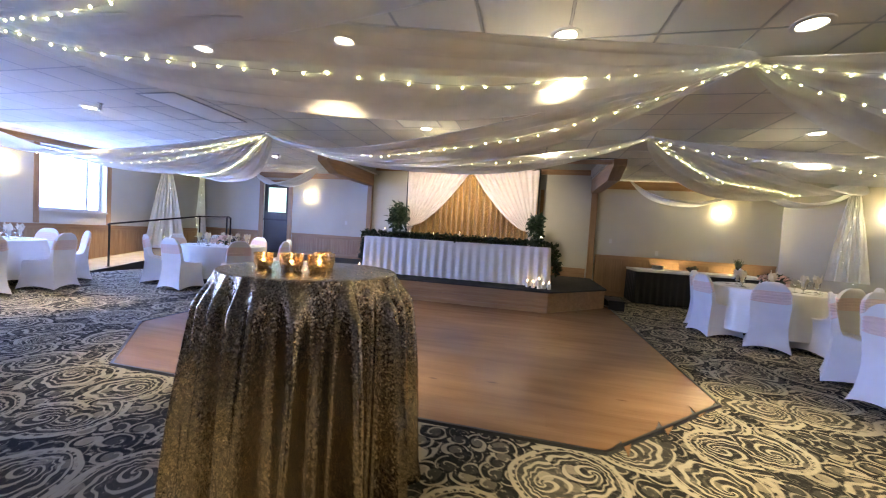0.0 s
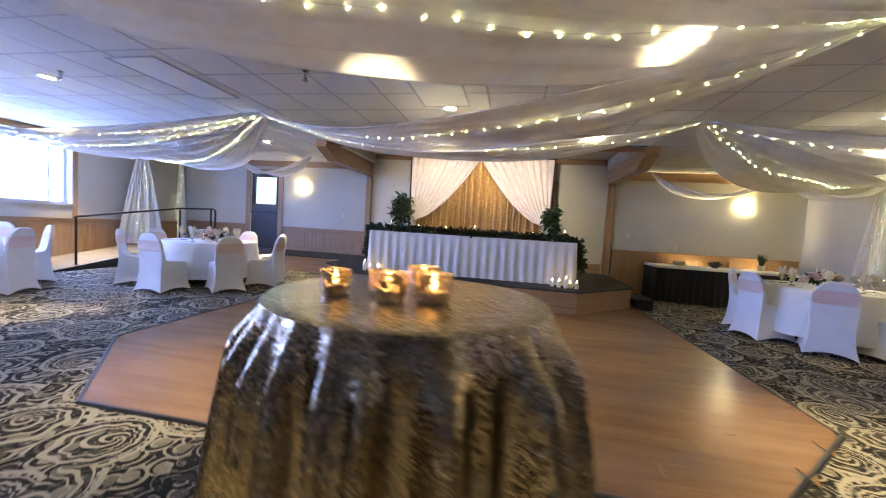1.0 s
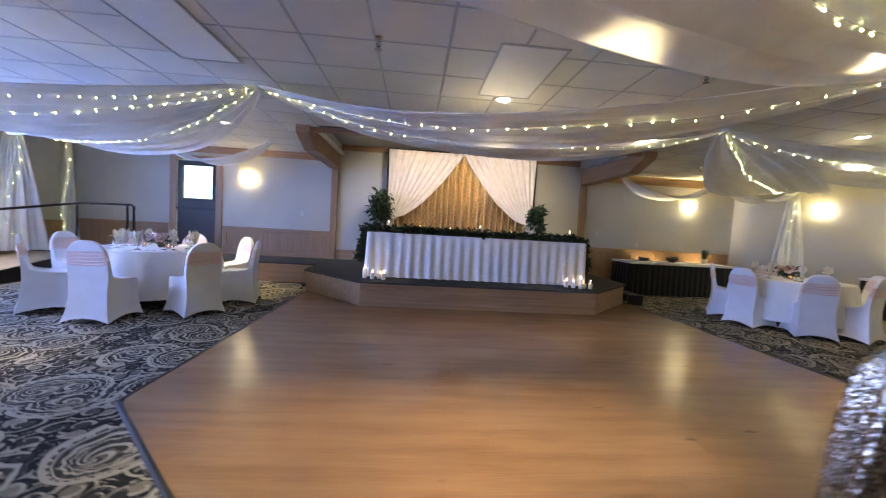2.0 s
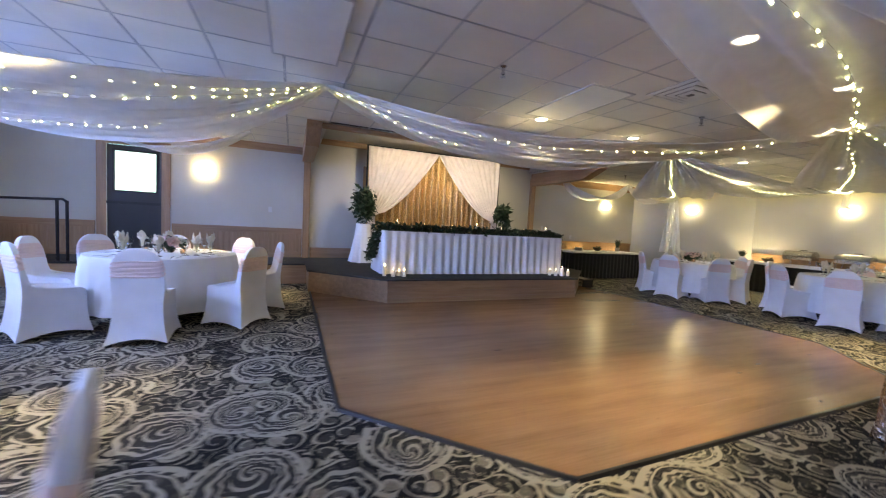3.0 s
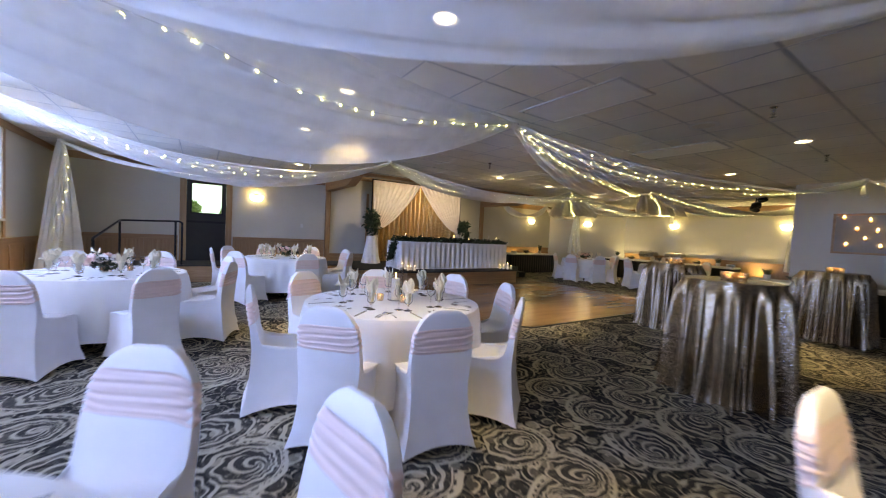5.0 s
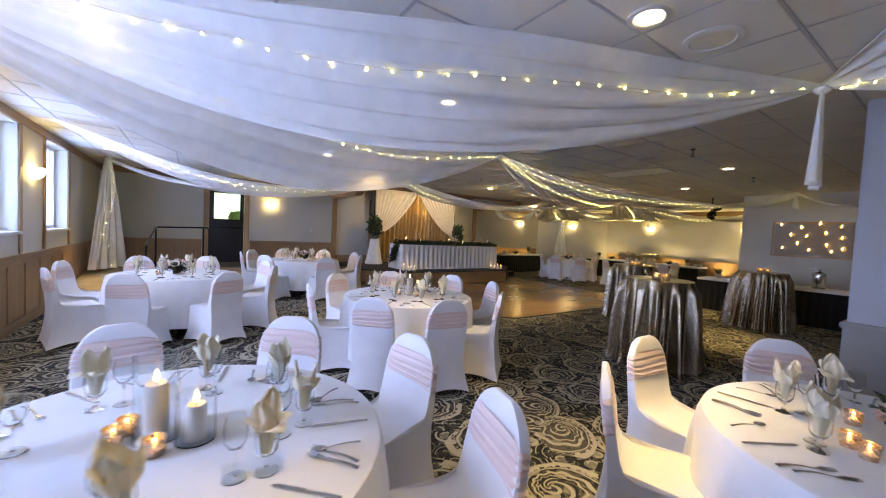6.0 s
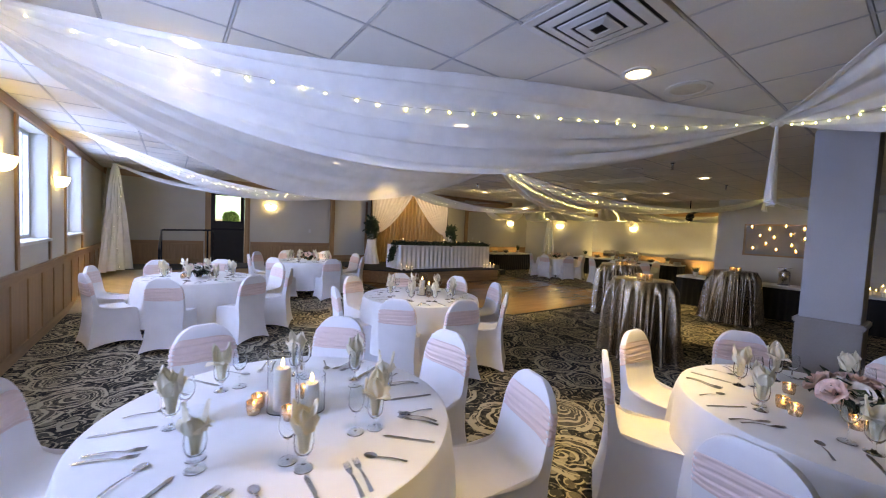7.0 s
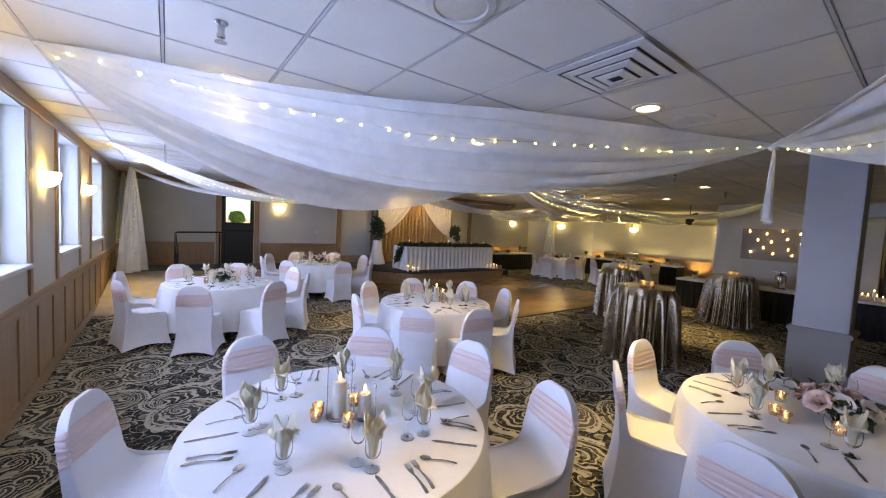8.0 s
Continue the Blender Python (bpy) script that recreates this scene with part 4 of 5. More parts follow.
# ---- stage dressing ----
bd = thing("stage_backdrop", "gold sequin backdrop behind tied-back blush sheer curtains", "backdrop", at=(-1.54, 9.4, SZ))
BW, BH = 1.68, 2.56
g = Geo()
g.tube([(-BW - 0.03, 0, BH + 0.02), (BW + 0.03, 0, BH + 0.02)], 0.022, 8)
part("top_pipe", g, M_IRON, bd)
for s in (-1, 1):
    g = Geo()
    g.tube([(s * (BW + 0.01), 0, 0.02), (s * (BW + 0.01), 0, BH)], 0.02, 8)
    g.box(s * (BW + 0.01) - 0.2, s * (BW + 0.01) + 0.2, -0.2, 0.2, 0.0, 0.012)
    part("upright", g, M_IRON, bd)
g = Geo()
g.surf(lambda u, v: ((2 * u - 1) * BW, 0.05 + 0.05 * math.sin(u * 2 * math.pi * 21 + 1.5 * math.sin(u * 17)) + 0.016 * math.sin(u * 131 + 2 * v), 0.02 + v * (BH - 0.03)), 260, 6)
part("sequin_curtain", g, M_GOLDSEQ, bd, "shimmering gold sequin curtain", smooth=80, fix=False)
for s in (-1, 1):
    def sheer_side(u, v, s=s):
        # u: from the outer edge to the middle; v: from the tie up to the top
        top_x = s * (BW - u * (BW + 0.02))
        tie_x = s * (BW - 0.04 - 0.16 * u)
        z_tie = 0.98 + 0.06 * u
        k = v ** 1.0
        x = tie_x + (top_x - tie_x) * (k ** (1.0 - 0.34 * u))
        z = z_tie + (BH - z_tie) * v
        return (x, -0.05 - 0.022 * math.sin(u * 2 * math.pi * 10) * (0.4 + 0.6 * v) - 0.05 * (1 - v) * u, z)
    g = Geo()
    g.surf(sheer_side, 90, 24)

    def lower(u, v, s=s):
        return (s * (BW - 0.02 - (0.18 - 0.02 * v) * u - 0.06 * (1 - v) * u), -0.06 - 0.03 * math.sin(u * 20), 0.01 + 1.0 * v)
    g.surf(lower, 24, 10)
    part("sheer_curtain", g, M_BLUSH, bd, "blush sheer curtain tied back", smooth=80, fix=False)
    g = Geo()
    g.lathe([(0.06, -0.03), (0.10, 0.0), (0.06, 0.03)], 12, m=at(s * (BW - 0.12), -0.06, 1.02))
    part("tie", g, M_BLUSH, bd)


def leafy(g, c, r, n, rnd, size=0.05, squash=(1, 1, 1)):
    for _ in range(n):
        d = Vector((rnd.gauss(0, 1), rnd.gauss(0, 1), rnd.gauss(0, 1))).normalized() * r * (0.35 + 0.75 * rnd.random())
        p = Vector(c) + Vector((d.x * squash[0], d.y * squash[1], d.z * squash[2]))
        m = Matrix.Translation(p) @ Euler((rnd.uniform(-1, 1), rnd.uniform(-1, 1), rnd.random() * 6.3)).to_matrix().to_4x4()
        s = size * (0.6 + 0.8 * rnd.random())
        g.add([(0, 0, 0), (s * 0.5, -s * 0.28, s * 0.06), (s, 0, -s * 0.05), (s * 0.5, s * 0.28, s * 0.06)], [(0, 1, 2), (0, 2, 3)], m)


rnd = random.Random(11)
for x, y, hgt, r in ((-3.33, 9.08, 1.17, 0.28), (0.13, 9.1, 1.12, 0.2)):
    p = thing("flower_pedestal", "white-draped pedestal topped with dark green foliage", "pedestal", "stage pedestals", at=(x, y, SZ))
    g = Geo()
    g.surf(lambda u, v: ((0.15 + 0.13 * (1 - v) ** 1.5 + 0.02 * math.sin(u * 2 * math.pi * 9) * (1 - v)) * math.cos(2 * math.pi * u),
                         (0.15 + 0.13 * (1 - v) ** 1.5 + 0.02 * math.sin(u * 2 * math.pi * 9) * (1 - v)) * math.sin(2 * math.pi * u), 0.005 + (hgt - 0.35) * v), 72, 10, True)
    g.lathe([(0.001, hgt - 0.344), (0.15, hgt - 0.345)], 24, caps=False)
    part("cover", g, M_WHITE, p, smooth=70, fix=False)
    g = Geo()
    g.lathe([(0.05, hgt - 0.34), (0.09, hgt - 0.25), (0.10, hgt - 0.1), (0.08, hgt - 0.05)], 16)
    part("vase", g, M_TERRA, p)
    g = Geo()
    leafy(g, (0, 0, hgt + 0.10), r, 620, rnd, 0.12, (0.85, 0.85, 1.2))
    leafy(g, (0.05, -0.08, hgt - 0.14), r * 0.6, 160, rnd, 0.11, (0.8, 0.8, 1.3))
    part("foliage", g, M_LEAF, p, smooth=0, fix=False)


# head table: boxed table with a pleated skirt
HT = (-3.32, 0.38, 7.12, 7.88)
ht = thing("head_table", "long head table on the stage", "table")
g = Geo()
g.box(HT[0] + 0.02, HT[1] - 0.02, HT[2] + 0.02, HT[3] - 0.02, SZ + 0.70, SZ + 0.735)
part("tabletop", g, M_BLACK, ht, smooth=0)
for x in (HT[0] + 0.12, (HT[0] + HT[1]) / 2, HT[1] - 0.12):
    for y in (HT[2] + 0.12, HT[3] - 0.12):
        g = Geo()
        g.tube([(x, y, SZ), (x, y, SZ + 0.7)], 0.02)
        part("leg", g, M_IRON, ht)


def box_cloth(x0, x1, y0, y1, ztop, zhem, pleat, depth, seed=0, both=True):
    """A table skirt of pleats round a rectangle, with its top."""
    per = []
    for (ax, ay), (bx, by) in (((x0, y0), (x1, y0)), ((x1, y0), (x1, y1)), ((x1, y1), (x0, y1)), ((x0, y1), (x0, y0))):
        ln = math.hypot(bx - ax, by - ay)
        nn = max(2, int(ln / pleat * 6))
        ox, oy = (by - ay) / ln, -(bx - ax) / ln
        for i in range(nn):
            s = i / nn * ln
            per.append((ax + (bx - ax) * i / nn, ay + (by - ay) * i / nn, ox, oy, s))
    n = len(per)
    r = random.Random(seed)
    ph = [r.uniform(-0.4, 0.4) for _ in range(400)]

    def f(u, v):
        x, y, ox, oy, s = per[int(round(u * n)) % n]
        k = math.sin(2 * math.pi * s / pleat + ph[int(s / pleat) % 400] * (1 - v))
        a = 0.012 + depth * (0.25 + 0.75 * (1 - v)) * (0.5 + 0.5 * k)
        return (x + ox * a, y + oy * a, zhem + (ztop - zhem) * v)
    g = Geo()
    g.surf(f, n, 6, True)
    top = Geo()
    top.box(x0 - 0.012, x1 + 0.012, y0 - 0.012, y1 + 0.012, ztop - 0.004, ztop + 0.003, 0.002)
    return g, top


skirt, top = box_cloth(*HT, SZ + 0.745, SZ + 0.015, 0.165, 0.05, 5)
tc = thing("table_skirt", "white pleated skirt and cloth on the head table", "tablecloth")
part("skirt", skirt, M_WHITE, tc, smooth=80, fix=False)
part("top_cloth", top, M_WHITE, tc)

gar = thing("garland", "dark green leaf garland along the head table", "garland")
for k in range(16):
    g = Geo()
    x = HT[0] + 0.06 + (HT[1] - HT[0] - 0.12) * (k + 0.5) / 16
    leafy(g, (x, HT[2] + 0.16 + 0.05 * math.sin(k * 2.1), SZ + 0.80), 0.155, 130, rnd, 0.085, (1.1, 0.85, 0.45))
    part("greenery", g, M_LEAF, gar, smooth=0, fix=False)
for x, s in ((HT[0], -1), (HT[1], 1)):
    for k in range(4):
        g = Geo()
        leafy(g, (x + s * (0.05 + 0.04 * k), HT[2] + 0.2 + 0.03 * k, SZ + 0.74 - 0.14 * k), 0.13 - 0.012 * k, 110, rnd, 0.085, (0.7, 1, 1))
        part("greenery", g, M_LEAF, gar, smooth=0, fix=False)

# ---- chairs ----
def chair_width(z):
    if z <= 0.46:
        k = z / 0.46
        return 0.245 - 0.045 * math.sin(math.pi / 2 * k) ** 0.8 - 0.012 * math.sin(math.pi * k)
    if z <= 0.70:
        return 0.20 + 0.006 * math.sin(math.pi * (z - 0.46) / 0.24)
    k = min(1.0, (z - 0.70) / 0.222)
    return 0.022 + 0.178 * math.sqrt(max(0.0, 1 - k ** 2.1))


def chair_profile():
    """Side outline of the covered chair, y forward: the front run from hem to crown, and the rear run from hem to crown, alike in number."""
    front = [(0.265, 0.0), (0.243, 0.12), (0.232, 0.26), (0.23, 0.40), (0.222, 0.445), (0.19, 0.465), (0.10, 0.468), (-0.02, 0.462), (-0.10, 0.466), (-0.15, 0.49), (-0.178, 0.55),
             (-0.192, 0.63), (-0.205, 0.70), (-0.217, 0.765), (-0.226, 0.815), (-0.233, 0.855), (-0.239, 0.885), (-0.245, 0.905), (-0.252, 0.916)]
    rear = [(-0.285, 0.0), (-0.255, 0.13), (-0.237, 0.26), (-0.228, 0.38), (-0.226, 0.44), (-0.227, 0.48), (-0.229, 0.51), (-0.231, 0.54), (-0.234, 0.57), (-0.237, 0.60), (-0.241, 0.635),
            (-0.246, 0.67), (-0.252, 0.71), (-0.261, 0.765), (-0.269, 0.815), (-0.274, 0.855), (-0.277, 0.885), (-0.276, 0.905), (-0.270, 0.916)]
    return front, rear


def banquet_chair():
    t = thing("banquet_chair", "banquet chair in a white spandex cover with blush sash", "chair", "covered banquet chairs")
    front, rear = chair_profile()
    prof = front + rear[::-1]
    n, cols = len(prof), 10
    g = Geo()

    def f(u, v):
        y, z = prof[int(round(u * (n - 1)))]
        s = 2 * v - 1
        w = chair_width(z)
        if z == 0.0:
            z = 0.012 + 0.055 * (1 - s * s)
        return (s * w, y, z)
    g.surf(f, n - 1, cols)
    for s in (-1, 1):
        def side(u, v, s=s):
            i = int(round(u * (len(front) - 1)))
            (yf, zf), (yb, zb) = front[i], rear[i]
            y, z = yb + (yf - yb) * v, zb + (zf - zb) * v
            w = chair_width(zb) + (chair_width(zf) - chair_width(zb)) * v
            if i == 0:
                z = 0.012 + 0.05 * math.sin(math.pi * v)
            return (s * (w - 0.012 * math.sin(math.pi * v) * (0 < i < 8)), y, z)
        g.surf(side, len(front) - 1, 7)
    bm = bmesh.new()
    me = bpy.data.meshes.new("cover")
    me.from_pydata(g.v, [], g.f)
    bm.from_mesh(me)
    bmesh.ops.remove_doubles(bm, verts=bm.verts[:], dist=0.0015)
    bmesh.ops.recalc_face_normals(bm, faces=bm.faces[:])
    sharp = [e for e in bm.edges if len(e.link_faces) == 2 and e.calc_face_angle(0.0) > radians(55)]
    bmesh.ops.bevel(bm, geom=sharp, offset=0.012, segments=2, affect="EDGES", clamp_overlap=True)
    bmesh.ops.smooth_vert(bm, verts=[q for q in bm.verts if q.co.z > 0.08], factor=0.3, use_axis_x=True, use_axis_y=True, use_axis_z=True)
    bm.to_mesh(me)
    bm.free()
    me.polygons.foreach_set("use_smooth", [True] * len(me.polygons))
    me.materials.append(M_SPANDEX)
    part("cover", me, None, t)
    # sash: wrinkled band round the back
    g = Geo()

    def band(u, v):
        a = 2 * math.pi * u
        ca, sa = math.cos(a), math.sin(a)
        z = 0.655 + 0.155 * v + 0.022 * math.sin(a + 0.6) + 0.008 * math.sin(2 * a + 5 * v)
        yc, th = -0.2285 - 0.17 * (z - 0.70), 0.0305
        r = 0.0026 * math.sin(v * 30 + 2.4 * math.sin(a)) + 0.0016 * math.sin(v * 53 + a * 3) - 0.003 * (v < 0.02 or v > 0.98)
        x = (chair_width(z) + 0.006 + r) * math.copysign(abs(ca) ** 0.3, ca)
        y = (th + r) * math.copysign(abs(sa) ** 0.5, sa)
        return (x, yc + y, z)
    g.surf(band, 56, 34, True)
    part("sash", g, M_SASH, t, "gathered blush satin sash", smooth=80)
    for x in (-0.225, 0.225):
        for y in (0.245, -0.262):
            g = Geo()
            g.tube([(x, y, 0.0), (x * 0.96, y * 0.97, 0.06)], 0.013, 8)
            part("leg", g, M_IRON, t)
    return t


TABLES = {                                        # centre, seat angles, distance of the chair backs, hem
    "T1": ((-8.50, -0.88), (150, 101, 58, 15, -30), 1.245),
    "T2": ((-6.03, -2.42), (125, 84, 36, -8, 175), 1.20),
    "T3": ((-6.21, 1.47), (119, 175, -136, -100, -61, -12, 29, 74), 1.165),
    "T4": ((-8.58, 4.08), (163, -156, -108, -65, -22, 18, 72, 114), 1.32),
    "T5": ((-6.20, 6.52), (-84, -36, 8, 55, 100, 141, 177, -138), 1.32),
    "T6": ((3.62, 6.55), (190, 140, 240, 285, 330, 60), 1.05),
    "T7": ((4.15, 4.05), (190, 145, 235, 100, 330, 20), 1.22),
}
BACK = 0.262                                      # from the chair's middle to the top of its back
TWIST = {(-6.21, -12): -10, (-6.21, 29): -10, (-8.50, 150): 16, (-6.21, -61): 14, (-8.50, -30): 18, (-6.03, 125): -8}
seats = []
for (cx, cy), angles, dist in TABLES.values():
    for a in angles:
        jit = random.Random(int(a * 7 + cx * 100)).uniform(-5, 5)
        r = dist - BACK
        x, y = cx + r * math.cos(radians(a)), cy + r * math.sin(radians(a))
        seats.append(at(x, y, 0.0, a + 90 + jit + TWIST.get((cx, a), 0)))
spread(banquet_chair(), seats)


# ---- round tables ----
def round_table():
    t = thing("round_table", "round folding banquet table under a white cloth", "table", "round banquet tables")
    g = Geo()
    g.lathe([(0.73, 0.715), (0.752, 0.72), (0.752, 0.738), (0.745, 0.742)], 40)
    part("tabletop", g, M_BLACK, t)
    for a in range(4):
        g = Geo()
        x, y = 0.42 * math.cos(a * math.pi / 2 + 0.6), 0.42 * math.sin(a * math.pi / 2 + 0.6)
        g.tube([(x, y, 0.0), (x, y, 0.715)], 0.016)
        part("leg", g, M_IRON, t)
    return t


def round_cloth(seed):
    """White cloth over a round table: a flat top, a soft rim and a skirt of folds."""
    r0, top = 0.762, 0.752
    rr = random.Random(seed)
    ph = [rr.random() * 6.28 for _ in range(4)]

    def skirt(u, v):
        a = 2 * math.pi * u
        k = 0.5 * math.sin(11 * a + ph[0] + 0.8 * math.sin(2 * a + ph[1])) + 0.35 * math.sin(17 * a + ph[2]) + 0.15 * math.sin(29 * a + ph[3])
        d = (0.75 - 0.15) * v
        r = r0 + 0.012 * min(1.0, v * 12) + (0.015 + 0.055 * v ** 0.9) * (0.5 + 0.5 * k) * min(1.0, v * 4) + 0.02 * v
        return (r * math.cos(a), r * math.sin(a), top - d - 0.003 * (v > 0))
    g = Geo()
    g.surf(skirt, 176, 12, True)
    g.lathe([(0.001, top + 0.004), (0.4, top + 0.004), (r0 - 0.012, top + 0.004), (r0 - 0.003, top + 0.002), (r0, top)], 176, caps=False)
    return tagged(part("tablecloth", g, M_WHITE, smooth=70, fix=False), "white floor-length linen cloth over a round table", "tablecloth", "round tablecloths")


TT = 0.757                                         # top of the cloths
spread(round_table(), [at(*c, 0, 10 * i) for i, (c, _, _) in enumerate(TABLES.values())])
rc = [round_cloth(3), round_cloth(8)]
for i, (c, _, _) in enumerate(TABLES.values()):
    m = at(*c, 0, 37 * i)
    if i < 2:
        rc[i].matrix_basis = m
    else:
        copy_thing(rc[i % 2], m)


# ---- table ware ----
def goblet():
    t = thing("water_goblet", "clear stemmed glass water goblet on the cloth", "glass", "water goblets")
    g = Geo()
    g.lathe([(0.001, 0.0), (0.034, 0.001), (0.034, 0.004), (0.010, 0.010), (0.006, 0.022), (0.008, 0.045), (0.022, 0.055), (0.033, 0.075), (0.036, 0.105), (0.033, 0.155), (0.0315, 0.155),
             (0.0335, 0.105), (0.030, 0.078), (0.019, 0.060), (0.001, 0.056)], 16, caps=False)
    part("bowl", g, M_GLASS, t, smooth=60, fix=False)
    return t


def wine_glass():
    g = Geo()
    g.lathe([(0.001, 0.0), (0.035, 0.001), (0.034, 0.004), (0.006, 0.008), (0.004, 0.03), (0.004, 0.085), (0.018, 0.095), (0.032, 0.12), (0.034, 0.15), (0.027, 0.195), (0.026, 0.195),
             (0.0325, 0.15), (0.030, 0.122), (0.016, 0.098), (0.001, 0.094)], 16, caps=False)
    return tagged(part("wine_glass", g, M_GLASS, smooth=60, fix=False), "clear long-stemmed wine glass on the cloth", "glass", "wine glasses")


def napkin(kind):
    """A cloth napkin rolled into the goblet, its corners fanning out over the rim."""
    t = thing("napkin", "cream cloth napkin fanned out of a goblet", "napkin", "goblet napkins")
    g = Geo()
    g.surf(lambda u, v: ((0.012 + 0.016 * v + 0.004 * math.sin(u * 25)) * math.cos(2 * math.pi * u), (0.012 + 0.016 * v + 0.004 * math.sin(u * 25)) * math.sin(2 * math.pi * u), 0.062 + 0.10 * v), 20, 5, True)
    part("roll", g, M_NAPKIN, t, smooth=60, fix=False)
    petals = ((0, 0.11, 0.03), (50, 0.085, 0.06), (105, 0.12, 0.04), (160, 0.075, 0.07), (215, 0.10, 0.045), (265, 0.13, 0.02), (315, 0.08, 0.065)) if kind == 0 else (
        (20, 0.05, 0.10), (80, 0.12, 0.03), (140, 0.09, 0.06), (200, 0.055, 0.085), (250, 0.11, 0.035), (310, 0.04, 0.11))
    for a, h, out in petals:
        m = Matrix.Rotation(radians(a), 4, "Z")

        def petal(u, v, h=h * 0.95, out=out * (1.1 if a == 265 else 0.5), a=a):
            w = 2 * u - 1
            half = 0.034 * math.sin(math.pi * (0.22 + 0.78 * v)) ** 0.7 + 0.003
            return (0.022 + out * v ** 1.4 + 0.012 * (1 - w * w) * (1 - v) + 0.005 * math.sin(w * 6 + a + v * 3), w * half, 0.145 + h * v - 0.5 * out * v ** 3 + 0.008 * math.sin(w * 4 + a) * v)
        g = Geo()
        g.surf(petal, 10, 8, m=m)
        part("fold", g, M_NAPKIN, t, smooth=60, fix=False)
    return t


def blade(g, outline, z0, th):
    n = len(outline)
    g.add([(x, y, z) for z in (z0, z0 + th) for x, y in outline], [tuple(reversed(range(n))), tuple(range(n, 2 * n))] + [(i, (i + 1) % n, n + (i + 1) % n, n + i) for i in range(n)])


def knife():
    g = Geo()
    blade(g, [(-0.006, -0.11), (0.006, -0.11), (0.008, -0.06), (0.005, 0.0), (0.010, 0.005), (0.010, 0.09), (0.002, 0.115), (-0.007, 0.10), (-0.006, 0.0), (-0.007, -0.06)], 0.0, 0.0035)
    return tagged(part("table_knife", g, M_STEEL, smooth=0), "stainless steel table knife laid on the cloth", "knife", "table knives")


def fork():
    t = thing("dinner_fork", "stainless steel dinner fork laid on the cloth", "fork", "dinner forks")
    g = Geo()
    g.surf(lambda u, v: ((2 * u - 1) * (0.0045 + 0.004 * (1 - v) ** 2), -0.10 + 0.13 * v, 0.002 + 0.006 * math.sin(math.pi * v)), 4, 10)
    g.surf(lambda u, v: ((2 * u - 1) * (0.0045 + 0.008 * math.sin(math.pi / 2 * v)), 0.03 + 0.03 * v, 0.002 + 0.002 * v), 4, 5)
    part("handle", g, M_STEEL, t, smooth=60)
    for x in (-0.010, -0.0035, 0.0035, 0.010):
        g = Geo()
        g.tube([(x, 0.058, 0.004), (x, 0.08, 0.003), (x * 0.95, 0.098, 0.006)], [0.0024, 0.002, 0.001], 5)
        part("tine", g, M_STEEL, t)
    return t


def spoon():
    g = Geo()
    g.surf(lambda u, v: ((2 * u - 1) * (0.0035 + 0.003 * (1 - v) ** 2), -0.09 + 0.12 * v, 0.002 + 0.005 * math.sin(math.pi * v)), 4, 8)
    g.surf(lambda u, v: (0.018 * (2 * u - 1) * math.sqrt(max(0.01, 1 - (2 * v - 1) ** 2)), 0.028 + 0.055 * v, 0.006 - 0.005 * math.sqrt(max(0, 1 - (2 * u - 1) ** 2)) * math.sin(math.pi * v)), 6, 8)
    return tagged(part("teaspoon", g, M_STEEL, smooth=70), "stainless steel teaspoon laid on the cloth", "spoon", "teaspoons")


SETTINGS = {"T1": (165, 217, 263, 117, 26, -53, 71, -14), "T2": (140, 195, 95, 50, 5, -40, -85, 240)}
lists = {k: [] for k in ("goblet", "wine", "nap0", "nap1", "knife", "fork", "fork2", "spoon")}
for name, ((cx, cy), angles, _) in TABLES.items():
    for k, a in enumerate(SETTINGS.get(name, angles)):
        q = random.Random(int(a * 3 + cx * 50))
        base = at(cx, cy, TT, a - 90 + q.uniform(-3, 3))       # local +y looks outwards from the middle

        def there(x, y, turn, tip=0.0):
            return base @ at(x + q.uniform(-0.012, 0.012), y + q.uniform(-0.015, 0.015), 0.001 + tip, turn + q.uniform(-4, 4))
        gm = there(0.0, 0.46, q.uniform(0, 360))
        lists["goblet"].append(gm)
        lists["nap%d" % (k % 2)].append(gm @ at(0, 0, 0.0, 40))
        lists["wine"].append(there(0.06, 0.40, 0))
        lists["knife"].append(there(0.01, 0.615, 184))
        lists["fork"].append(there(-0.14, 0.60, 178))
        lists["fork2"].append(there(-0.18, 0.59, 175))
        if name in ("T1", "T2", "T3"):
            lists["spoon"].append(there(0.17, 0.58, 190))
spread(goblet(), lists["goblet"])
spread(wine_glass(), lists["wine"])
spread(napkin(0), lists["nap0"])
spread(napkin(1), lists["nap1"])
spread(knife(), lists["knife"])
spread(fork(), lists["fork"] + lists["fork2"])
spread(spoon(), lists["spoon"])


# ---- candles and flowers ----
def flame(g, z, s=1.0, m=None):
    g.lathe([(0.001, z), (0.0055 * s, z + 0.008 * s), (0.006 * s, z + 0.014 * s), (0.0035 * s, z + 0.026 * s), (0.0005, z + 0.036 * s)], 8, m=m, caps=False)
    return g


